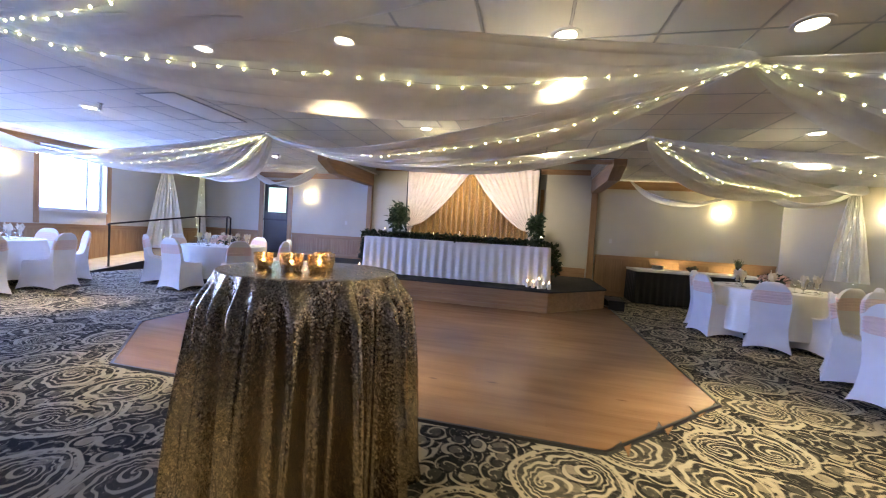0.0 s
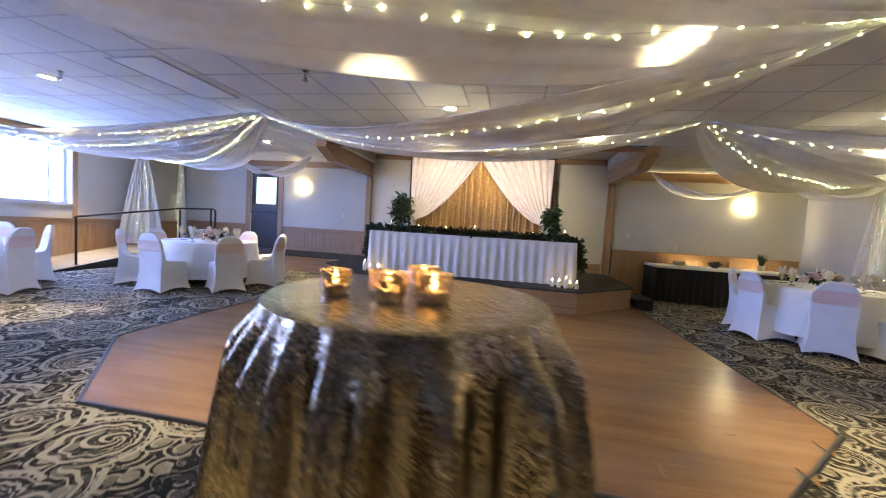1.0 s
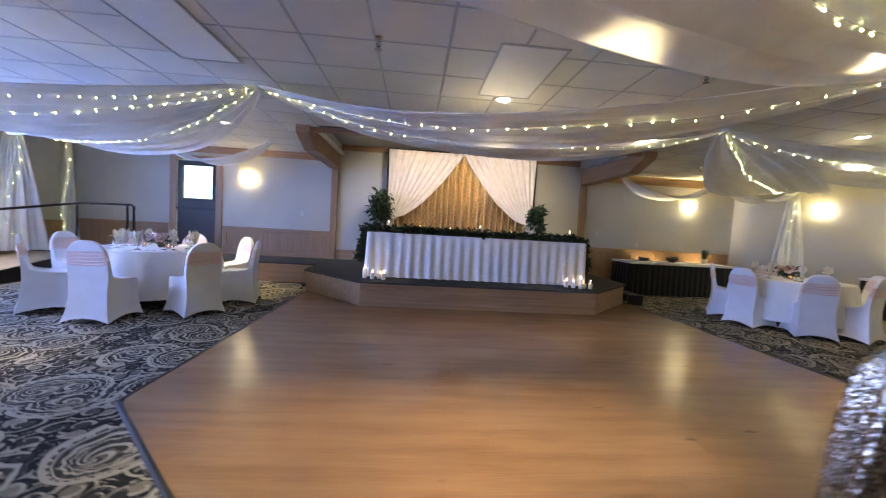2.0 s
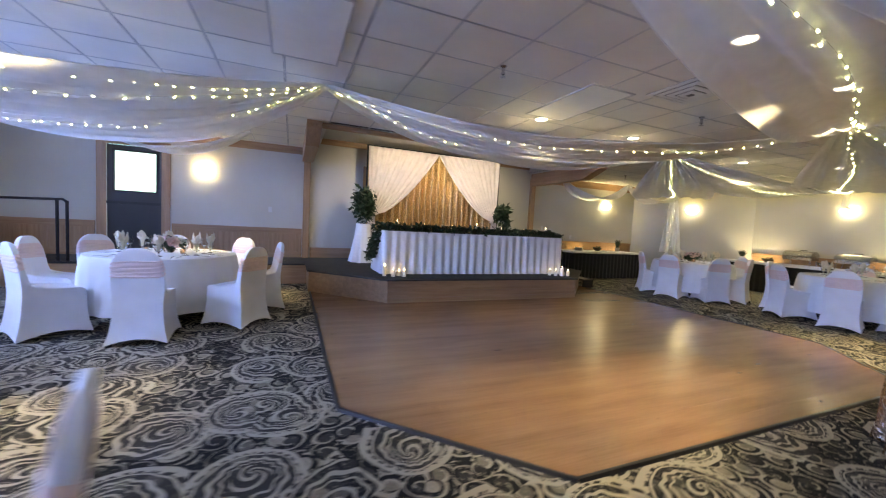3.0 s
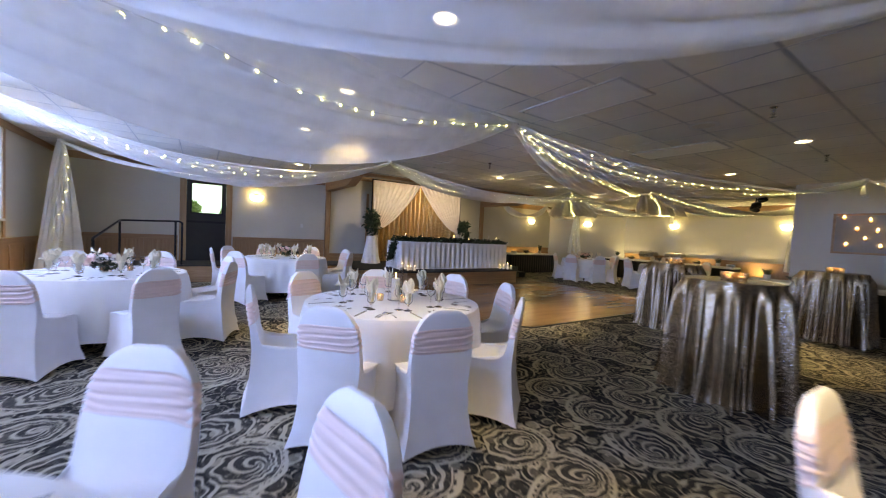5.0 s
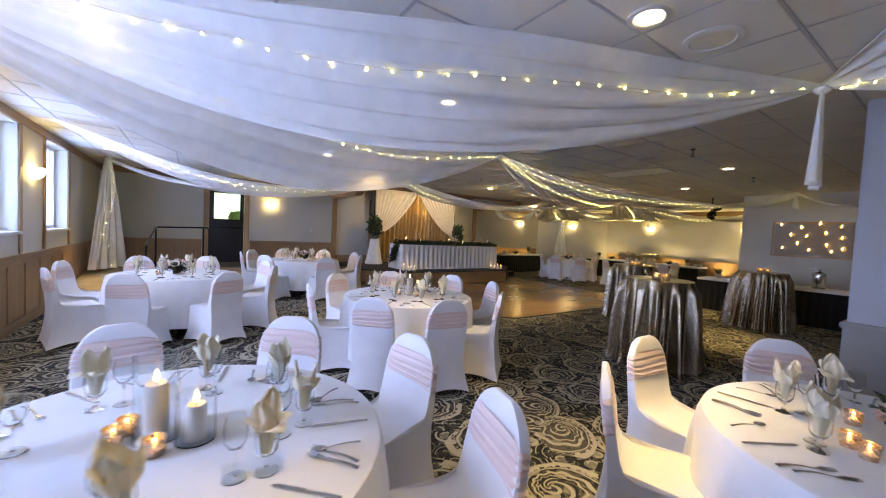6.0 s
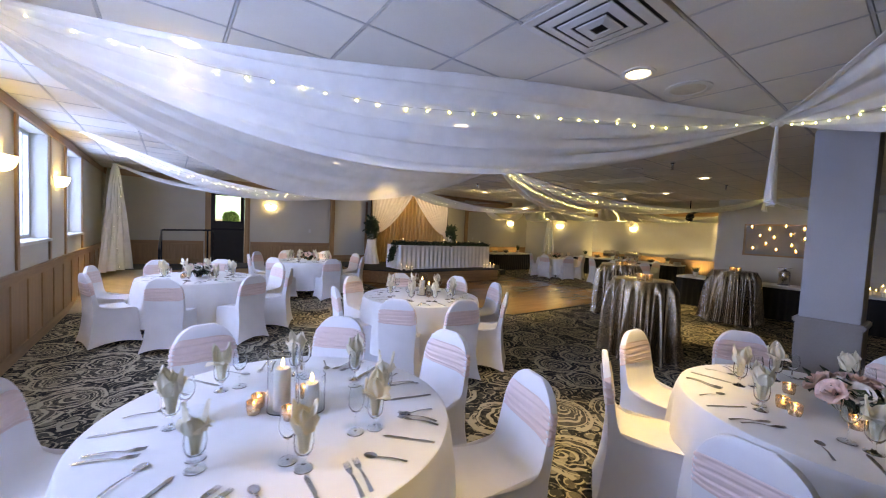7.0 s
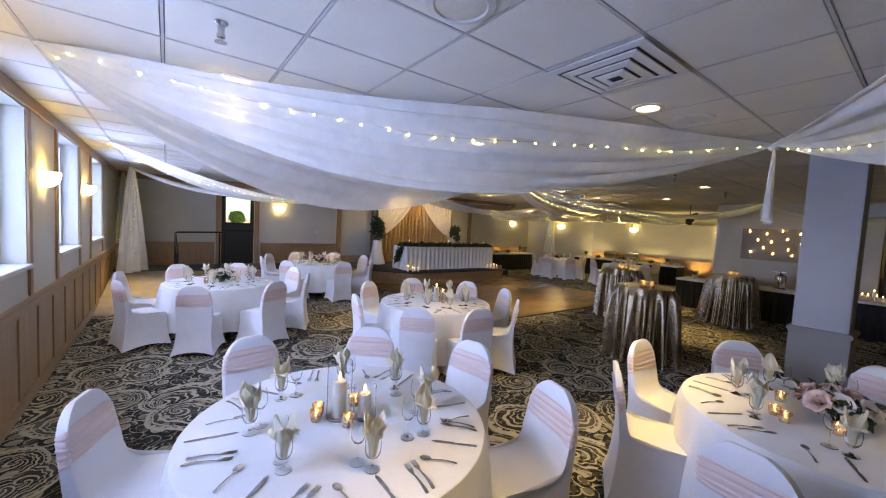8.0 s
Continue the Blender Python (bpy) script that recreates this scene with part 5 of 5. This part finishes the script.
def votive(gold=False):
    t = thing("votive_candle", "wide gold mercury glass votive holding a lit candle" if gold else "small mercury glass votive holding a lit candle", "candle", "votive candles")
    g = Geo()
    g.lathe([(0.001, 0.0), (0.026, 0.0), (0.031, 0.02), (0.033, 0.06), (0.031, 0.06), (0.029, 0.022), (0.024, 0.006), (0.001, 0.005)], 16, caps=False)
    part("cup", g, M_GOLDGLASS if gold else M_MERCURY, t, smooth=60, fix=False)
    g = Geo()
    g.lathe([(0.0245, 0.008), (0.027, 0.022), (0.002, 0.022)], 14)
    part("wax", g, M_WAX, t)
    part("flame", flame(Geo(), 0.023), M_FLAME, t, smooth=70)
    return t


def pillar(h, r, sleeve):
    t = thing("pillar_candle", "lit ivory pillar candle inside a clear glass cylinder" if sleeve else "lit ivory pillar candle standing bare", "candle", "pillar candles")
    g = Geo()
    g.lathe([(r, 0.004), (r, h - 0.01), (r - 0.006, h), (r * 0.5, h - 0.008), (0.002, h - 0.01)], 20)
    part("wax", g, M_WAX, t, smooth=50)
    g = Geo()
    g.tube([(0, 0, h - 0.012), (0.001, 0, h + 0.006)], 0.0012, 5)
    part("wick", g, M_BLACK, t)
    part("flame", flame(Geo(), h + 0.004, 1.3), M_FLAME, t, smooth=70)
    if sleeve:
        R, H = r + 0.028, sleeve
        g = Geo()
        g.lathe([(0.001, 0.0), (R, 0.0), (R, H), (R - 0.003, H), (R - 0.003, 0.0035), (0.001, 0.0035)], 24, caps=False)
        part("glass_sleeve", g, M_GLASS, t, smooth=50, fix=False)
    return t


def rose(g, r, m, rnd):
    for ring, (n, rad, h, open_) in enumerate(((3, 0.25, 0.75, 0.1), (4, 0.5, 0.7, 0.3), (5, 0.8, 0.6, 0.65))):
        for k in range(n):
            mm = m @ Matrix.Rotation(2 * math.pi * (k + 0.5 * ring) / n + rnd.random() * 0.4, 4, "Z")
            g.surf(lambda u, v, rad=rad, h=h, o=open_: (r * (rad * (0.35 + 0.65 * v ** 0.7) + 0.25 * o * v * v), r * rad * (2 * u - 1) * 1.15 * math.sin(math.pi * (0.15 + 0.75 * v)), r * (h * v - 0.22 * o * v ** 3 - 0.1 * abs(2 * u - 1))), 5, 4, m=mm)


def centrepiece(seed):
    q = random.Random(seed)
    t = thing("flower_arrangement", "low bowl of blush and ivory roses with greenery", "flowers", "table flowers")
    g = Geo()
    g.lathe([(0.045, 0.0), (0.06, 0.02), (0.068, 0.08), (0.06, 0.085), (0.058, 0.07), (0.002, 0.06)], 18, caps=False)
    part("vase", g, M_GLASS, t, smooth=50, fix=False)
    g = Geo()
    for k in range(9):
        a = 2 * math.pi * k / 9
        g.tube([(0.01 * math.cos(a), 0.01 * math.sin(a), 0.01), (0.05 * math.cos(a), 0.05 * math.sin(a), 0.11)], 0.003, 5)
    leafy(g, (0, 0, 0.125), 0.17, 150, q, 0.085, (1, 1, 0.35))
    part("greenery", g, M_LEAF, t, smooth=0, fix=False)
    for k in range(10):
        a, rad = k * 2.4, 0.044 * math.sqrt(k) + 0.01
        m = pose(rad * math.cos(a) * 1.15, rad * math.sin(a) * 1.15, 0.175 - 0.28 * rad, 0, 0, 0) @ Euler((-0.9 * math.sin(a) * rad * 8, 0.9 * math.cos(a) * rad * 8, 0)).to_matrix().to_4x4()
        g = Geo()
        rose(g, 0.058 + 0.014 * q.random(), m, q)
        part("rose", g, M_ROSE if k % 3 != 1 else M_IVORYROSE, t, "ivory rose" if k % 3 == 1 else "blush rose", smooth=70, fix=False)
    return t


def on(name, dx, dy, z=TT, turn=0):
    c = TABLES[name][0]
    return at(c[0] + dx, c[1] + dy, z + 0.001, turn)


spread(pillar(0.20, 0.038, 0.30), [on("T1", -0.013, 0.03), on("T3", 0.02, 0.02)])
spread(pillar(0.13, 0.034, 0.17), [on("T1", 0.104, -0.04), on("T3", 0.12, 0.0)])
VOT = [on("T1", *p) for p in ((-0.13, 0.05), (-0.01, -0.085), (0.11, 0.11), (-0.10, 0.11))] + [on("T3", *p) for p in ((-0.12, 0.03), (0.03, -0.13), (0.16, 0.12))]
VOT += [on("T2", *p) for p in ((-0.20, 0.22), (-0.26, 0.16), (-0.18, -0.05), (0.1, 0.25))] + [on("T4", *p) for p in ((0.2, 0.1), (-0.2, -0.1))] + [on("T5", 0.2, -0.1), on("T5", -0.22, 0.05), on("T6", -0.1, -0.1), on("T6", 0.12, 0.1), on("T7", 0.1, 0.1)]
WIDE = Matrix.Diagonal((1.25, 1.25, 1.1, 1))
spread(votive(), VOT)
spread(votive(True), [at(x, y, 1.081, 50 * k) @ WIDE for k, (x, y) in enumerate(((-1.15, 1.43), (-1.0, 1.42), (-0.89, 1.46), (-0.95, 1.60), (-3.50, -0.12), (-3.40, -0.06), (-3.41, -0.19), (0.70, -0.03), (0.80, 0.01), (0.76, -0.12)))])
cps = centrepiece(2)
spread(cps, [on("T2", 0.02, -0.02), on("T4", 0.0, 0.0, TT, 70), on("T5", 0.02, 0.05, TT, 140), on("T6", 0.0, 0.03, TT, 200)])

# candles at the front of the stage and on the head table
stage_candles = [(-3.33, 6.95, 0), (-3.2, 6.88, 1), (-3.08, 6.96, 2), (-3.02, 6.85, 1), (0.12, 6.90, 1), (0.22, 6.84, 0), (0.30, 6.93, 2), (0.40, 6.87, 1), (0.02, 6.96, 1)]
hts = ((0.16, 0.034), (0.10, 0.034), (0.075, 0.055))
first = {}
for x, y, k in stage_candles:
    m = at(x, y, SZ + 0.002)
    if k in first:
        copy_thing(first[k], m)
    else:
        first[k] = pillar(hts[k][0], hts[k][1], 0.0)
        first[k].matrix_basis = m
for k in range(7):
    copy_thing(first[1 if k % 3 else 0], at(HT[0] + 0.3 + 0.54 * k, HT[2] + 0.32 + 0.04 * (k % 2), SZ + 0.751))
for k in range(8):
    copy_thing(bpy.data.objects["water_goblet"], at(HT[0] + 0.4 + 0.43 * k, HT[2] + 0.5, SZ + 0.751))
# candles at the end of the drinks buffet
for k in range(12):
    copy_thing(first[k % 3], at(2.1 + 0.17 * (k % 4), -1.78 - 0.07 * k, 0.758))


# ---- sequin cocktail tables ----
def cocktail(seed):
    t = thing("cocktail_table", "tall round cocktail table under a champagne sequin cloth", "table", "cocktail tables")
    q = random.Random(seed)
    ph = [q.random() * 6.28 for _ in range(4)]
    g = Geo()

    def skirt(u, v):
        a = 2 * math.pi * u
        k = 0.6 * math.sin(15 * a + ph[0] + 0.9 * math.sin(2 * a + ph[1])) + 0.35 * math.sin(26 * a + ph[2] + 0.6 * math.sin(3 * a)) + 0.2 * math.sin(29 * a + ph[3] + 2 * v)
        k = 2 * (0.5 + 0.5 * max(-1.0, min(1.0, k))) ** 2.0 - 1
        r = 0.385 + 0.01 * min(1, v * 15) + 0.035 * v + (0.04 + 0.15 * v ** 0.6) * (0.45 + 0.55 * k) * min(1, v * 9) + 0.05 * max(0, v - 0.9) * 3
        return (r * math.cos(a), r * math.sin(a), 1.075 - 1.068 * v - 0.004 * (v > 0))
    g.surf(skirt, 300, 26, True)
    g.lathe([(0.001, 1.0795), (0.37, 1.0795), (0.382, 1.078), (0.385, 1.075)], 200, caps=False)
    part("sequin_cloth", g, M_SEQ, t, smooth=75, fix=False)
    g = Geo()
    g.lathe([(0.36, 1.045), (0.38, 1.05), (0.38, 1.07)], 30)
    part("tabletop", g, M_BLACK, t)
    g = Geo()
    g.tube([(0, 0, 0.02), (0, 0, 1.05)], 0.035, 10)
    g.lathe([(0.28, 0.0), (0.28, 0.01), (0.04, 0.03)], 20)
    part("pedestal", g, M_IRON, t)
    return t


for k, (x, y) in enumerate(((-0.97, 1.53), (-3.45, -0.12), (0.75, -0.05))):
    cocktail(k + 2).matrix_basis = at(x, y, 0.0, 40 * k)


# ---- buffets ----
def buffet(x0, x1, y0, y1, seed):
    t = thing("buffet_table", "long folding buffet table along the wall", "table", "buffet tables")
    g = Geo()
    g.box(x0 + 0.02, x1 - 0.02, y0 + 0.02, y1 - 0.02, 0.70, 0.735)
    part("tabletop", g, M_BLACK, t, smooth=0)
    for x in (x0 + 0.1, x1 - 0.1):
        for y in (y0 + 0.1, y1 - 0.1):
            g = Geo()
            g.tube([(x, y, 0), (x, y, 0.7)], 0.018)
            part("leg", g, M_IRON, t)
    sk, _ = box_cloth(x0, x1, y0, y1, 0.742, 0.01, 0.13, 0.03, seed)
    c = thing("buffet_skirt", "black skirt and white top cloth on a buffet", "tablecloth", "buffet cloths")
    part("skirt", sk, M_BLACKCLOTH, c, smooth=80, fix=False)
    tp, _ = box_cloth(x0 - 0.012, x1 + 0.012, y0 - 0.012, y1 + 0.012, 0.753, 0.71, 0.4, 0.012, seed + 1)
    tp.box(x0 - 0.02, x1 + 0.02, y0 - 0.02, y1 + 0.02, 0.748, 0.756)
    part("top_cloth", tp, M_WHITE, c, smooth=60, fix=False)


buffet(2.35, 4.9, 8.95, 9.72, 21)
buffet(6.3, 7.05, 3.2, 7.6, 22)
buffet(1.95, 2.72, -2.6, 1.5, 23)


def chafing_dish():
    t = thing("chafing_dish", "stainless steel chafing dish with a rolled lid", "chafing dish", "chafing dishes")
    g = Geo()
    g.box(-0.28, 0.28, -0.18, 0.18, 0.14, 0.22, 0.015)
    part("pan", g, M_STEEL, t)
    g = Geo()
    g.surf(lambda u, v: ((2 * v - 1) * 0.28, 0.18 * math.cos(math.pi * u), 0.225 + 0.13 * math.sin(math.pi * u)), 14, 6)
    for x in (-0.28, 0.28):
        g.add([(x, 0.18 * math.cos(math.pi * k / 14), 0.225 + 0.13 * math.sin(math.pi * k / 14)) for k in range(15)], [tuple(range(15))])
    part("lid", g, M_STEEL, t, smooth=40)
    g = Geo()
    g.tube([(-0.06, -0.1, 0.335), (-0.06, -0.13, 0.37), (0.06, -0.13, 0.37), (0.06, -0.1, 0.335)], 0.008)
    part("handle", g, M_IRON, t)
    for x in (-0.25, 0.25):
        for y in (-0.15, 0.15):
            g = Geo()
            g.tube([(x, y, 0), (x, y, 0.14)], 0.009)
            part("leg", g, M_STEEL, t)
    return t


spread(chafing_dish(), [at(6.7, 5.05, 0.757, 90), at(6.7, 6.0, 0.757, 90)])


def potted(x, y, z, h, seed):
    t = thing("potted_plant", "small spiky green plant in a pale pot", "plant", "small potted plants", at=(x, y, z))
    q = random.Random(seed)
    g = Geo()
    g.lathe([(0.05, 0), (0.07, 0.1), (0.075, 0.11), (0.066, 0.105), (0.002, 0.095)], 16)
    part("pot", g, M_TERRA, t)
    g = Geo()
    for _ in range(60):
        a, o = q.random() * 6.28, q.uniform(0.02, 0.12)
        hh = h * q.uniform(0.6, 1.0)
        g.tube([(0.02 * math.cos(a), 0.02 * math.sin(a), 0.09), (o * 0.6 * math.cos(a), o * 0.6 * math.sin(a), 0.09 + hh * 0.6), (o * math.cos(a), o * math.sin(a), 0.09 + hh)], [0.006, 0.005, 0.001], 4)
    part("leaves", g, M_LEAF, t, smooth=0, fix=False)


potted(4.55, 9.5, 0.757, 0.28, 3)
potted(6.7, 3.7, 0.757, 0.2, 4)
potted(2.3, 1.2, 0.757, 0.16, 5)
potted(6.6, 7.2, 0.757, 0.2, 6)

t = thing("drink_dispenser", "stainless drink urn with a tap on the buffet", "drink dispenser", at=(2.35, -0.55, 0.757))
g = Geo()
g.lathe([(0.11, 0.0), (0.11, 0.02), (0.09, 0.03), (0.10, 0.06), (0.11, 0.28), (0.10, 0.32), (0.03, 0.35), (0.02, 0.38), (0.002, 0.39)], 22)
part("urn", g, M_STEEL, t)
g = Geo()
g.tube([(-0.10, 0, 0.08), (-0.16, 0, 0.08), (-0.16, 0, 0.05)], 0.01)
part("tap", g, M_IRON, t)
g = Geo()
g.box(-0.08, 0.08, -0.12, 0.12, 0.395, 0.405, 0.003)
part("lid_tray", g, M_STEEL, t)

# candle board on the partition
t = thing("candle_board", "wooden wall board carrying rows of tea lights", "wall decoration", at=(PX, -0.22, 1.78))
g = Geo()
g.box(-0.03, -0.003, -0.62, 0.62, -0.36, 0.36, 0.006)
part("board", g, M_GREYWAIN, t)
g = Geo()
for a in ((-0.66, -0.62, -0.4, 0.4), (0.62, 0.66, -0.4, 0.4), (-0.62, 0.62, -0.4, -0.36), (-0.62, 0.62, 0.36, 0.4)):
    g.box(-0.045, -0.003, *a)
part("frame", g, M_OAKY, t, smooth=0)
tl = Geo()
tl.lathe([(0.018, 0.0), (0.026, 0.045), (0.024, 0.045), (0.016, 0.004), (0.001, 0.004)], 12, caps=False)
tl_me = tl.data("tea_light_cup", M_MERCURY, 60, False)
fl_me = flame(Geo(), 0.012, 2.4).data("tea_light_flame", M_FLAME, 60, False)
for k, (y, z) in enumerate(((0.5, 0.28), (0.15, 0.22), (-0.15, 0.3), (-0.48, 0.24), (0.32, 0.05), (0.05, 0.02), (-0.25, 0.1), (-0.5, 0.0), (0.45, -0.26), (0.2, -0.14), (0.0, -0.28), (-0.28, -0.16), (-0.36, -0.3), (-0.52, -0.24))):
    c = part("tea_light", tl_me, None, t)
    c.location = (-0.062, y, z)
    part("tea_light_flame", fl_me, None, c)
    g = Geo()
    g.box(-0.06, -0.03, y - 0.02, y + 0.02, z - 0.006, z)
    part("bracket", g, M_IRON, t, smooth=0)

def serving_bowl():
    t = thing("serving_bowl", "dark round serving bowl on the buffet", "bowl", "serving bowls")
    g = Geo()
    g.lathe([(0.05, 0.0), (0.06, 0.008), (0.11, 0.06), (0.13, 0.09), (0.125, 0.09), (0.10, 0.058), (0.05, 0.016), (0.002, 0.014)], 22, caps=False)
    part("bowl", g, M_STONE, t, smooth=50, fix=False)
    g = Geo()
    leafy(g, (0, 0, 0.085), 0.10, 60, random.Random(3), 0.06, (1, 1, 0.4))
    part("salad", g, M_LEAF, t, smooth=0, fix=False)
    return t


spread(serving_bowl(), [at(6.65, 4.3, 0.757), at(6.75, 5.55, 0.757), at(6.6, 6.6, 0.757), at(2.3, 0.75, 0.757), at(3.6, 9.35, 0.757)])


def plate_stack():
    t = thing("plate_stack", "stack of white dinner plates on the buffet", "plates", "plate stacks")
    for k in range(8):
        g = Geo()
        g.lathe([(0.07, 0.011 * k), (0.08, 0.011 * k + 0.003), (0.13, 0.011 * k + 0.014), (0.128, 0.011 * k + 0.016), (0.075, 0.011 * k + 0.006), (0.002, 0.011 * k + 0.005)], 24)
        part("plate", g, M_PLASTER, t, smooth=50)
    return t


spread(plate_stack(), [at(6.7, 3.35, 0.757), at(2.35, 0.25, 0.757), at(2.9, 9.35, 0.757)])

# step beside the stage
t = thing("portable_step", "black portable step beside the stage", "step", at=(1.72, 7.95, 0))
g = Geo()
g.box(-0.15, 0.15, -0.3, 0.3, 0.16, 0.19, 0.006)
part("tread", g, M_BLACK, t)
for y in (-0.27, 0.27):
    g = Geo()
    g.box(-0.14, 0.14, y - 0.015, y + 0.015, 0.0, 0.159)
    part("side", g, M_BLACK, t, smooth=0)

# ---- dance floor planks, last ----
g = Geo()
prism(g, [(DX0 + DC, DY0), (DX1 - DC, DY0), (DX1, DY0 + DC), (DX1, 8.0), (DX0, 8.0), (DX0, DY0 + DC)], 0.002, 0.006)
dance = tagged(part("dance_floor", g, M_SHADOW, smooth=0, label="octagonal laminate plank dance floor with a black edge"), kind="structure")
edge = [(DX0, 8.0), (DX0, DY0 + DC), (DX0 + DC, DY0), (DX1 - DC, DY0), (DX1, DY0 + DC), (DX1, 8.0)]
for (ax_, ay_), (bx_, by_) in zip(edge, edge[1:]):
    g = Geo()
    ln = math.hypot(bx_ - ax_, by_ - ay_)
    g.add([(0, -0.012, 0.001), (ln, -0.012, 0.001), (ln, 0.0, 0.017), (0, 0.0, 0.017), (0, 0.02, 0.017), (ln, 0.02, 0.017), (0, 0.02, 0.001), (ln, 0.02, 0.001)],
          [(0, 1, 2, 3), (3, 2, 5, 4), (4, 5, 7, 6)], pose(ax_, ay_, 0, 0, 0, math.degrees(math.atan2(by_ - ay_, bx_ - ax_))))
    part("edge_strip", g, M_BLACK, dance, smooth=0)
PW, PL = 0.19, 1.28
q = random.Random(9)
y = DY0 + 0.003
row = 0
while y < 7.9:
    y1 = min(y + PW - 0.0007, 7.95)
    a0, a1 = span(y)
    b0, b1 = span(y1)
    x = DX0 - (row * 0.47 % PL)
    while x < DX1:
        xe = x + PL - 0.0007
        lo0, hi0, lo1, hi1 = max(x, a0 + 0.01), min(xe, a1 - 0.01), max(x, b0 + 0.01), min(xe, b1 - 0.01)
        if hi0 - lo0 > 0.02 or hi1 - lo1 > 0.02:
            hi0, hi1 = max(hi0, lo0), max(hi1, lo1)
            zt = 0.0125 + q.uniform(-0.0002, 0.0002)
            g = Geo()
            g.add([(lo0, y, 0.006), (hi0, y, 0.006), (hi1, y1, 0.006), (lo1, y1, 0.006), (lo0, y, zt), (hi0, y, zt), (hi1, y1, zt), (lo1, y1, zt)],
                  [(4, 5, 6, 7), (0, 1, 5, 4), (1, 2, 6, 5), (2, 3, 7, 6), (3, 0, 4, 7)])
            part("plank", g, M_PLANK, dance, smooth=0, fix=False)
        x += PL
    y += PW
    row += 1
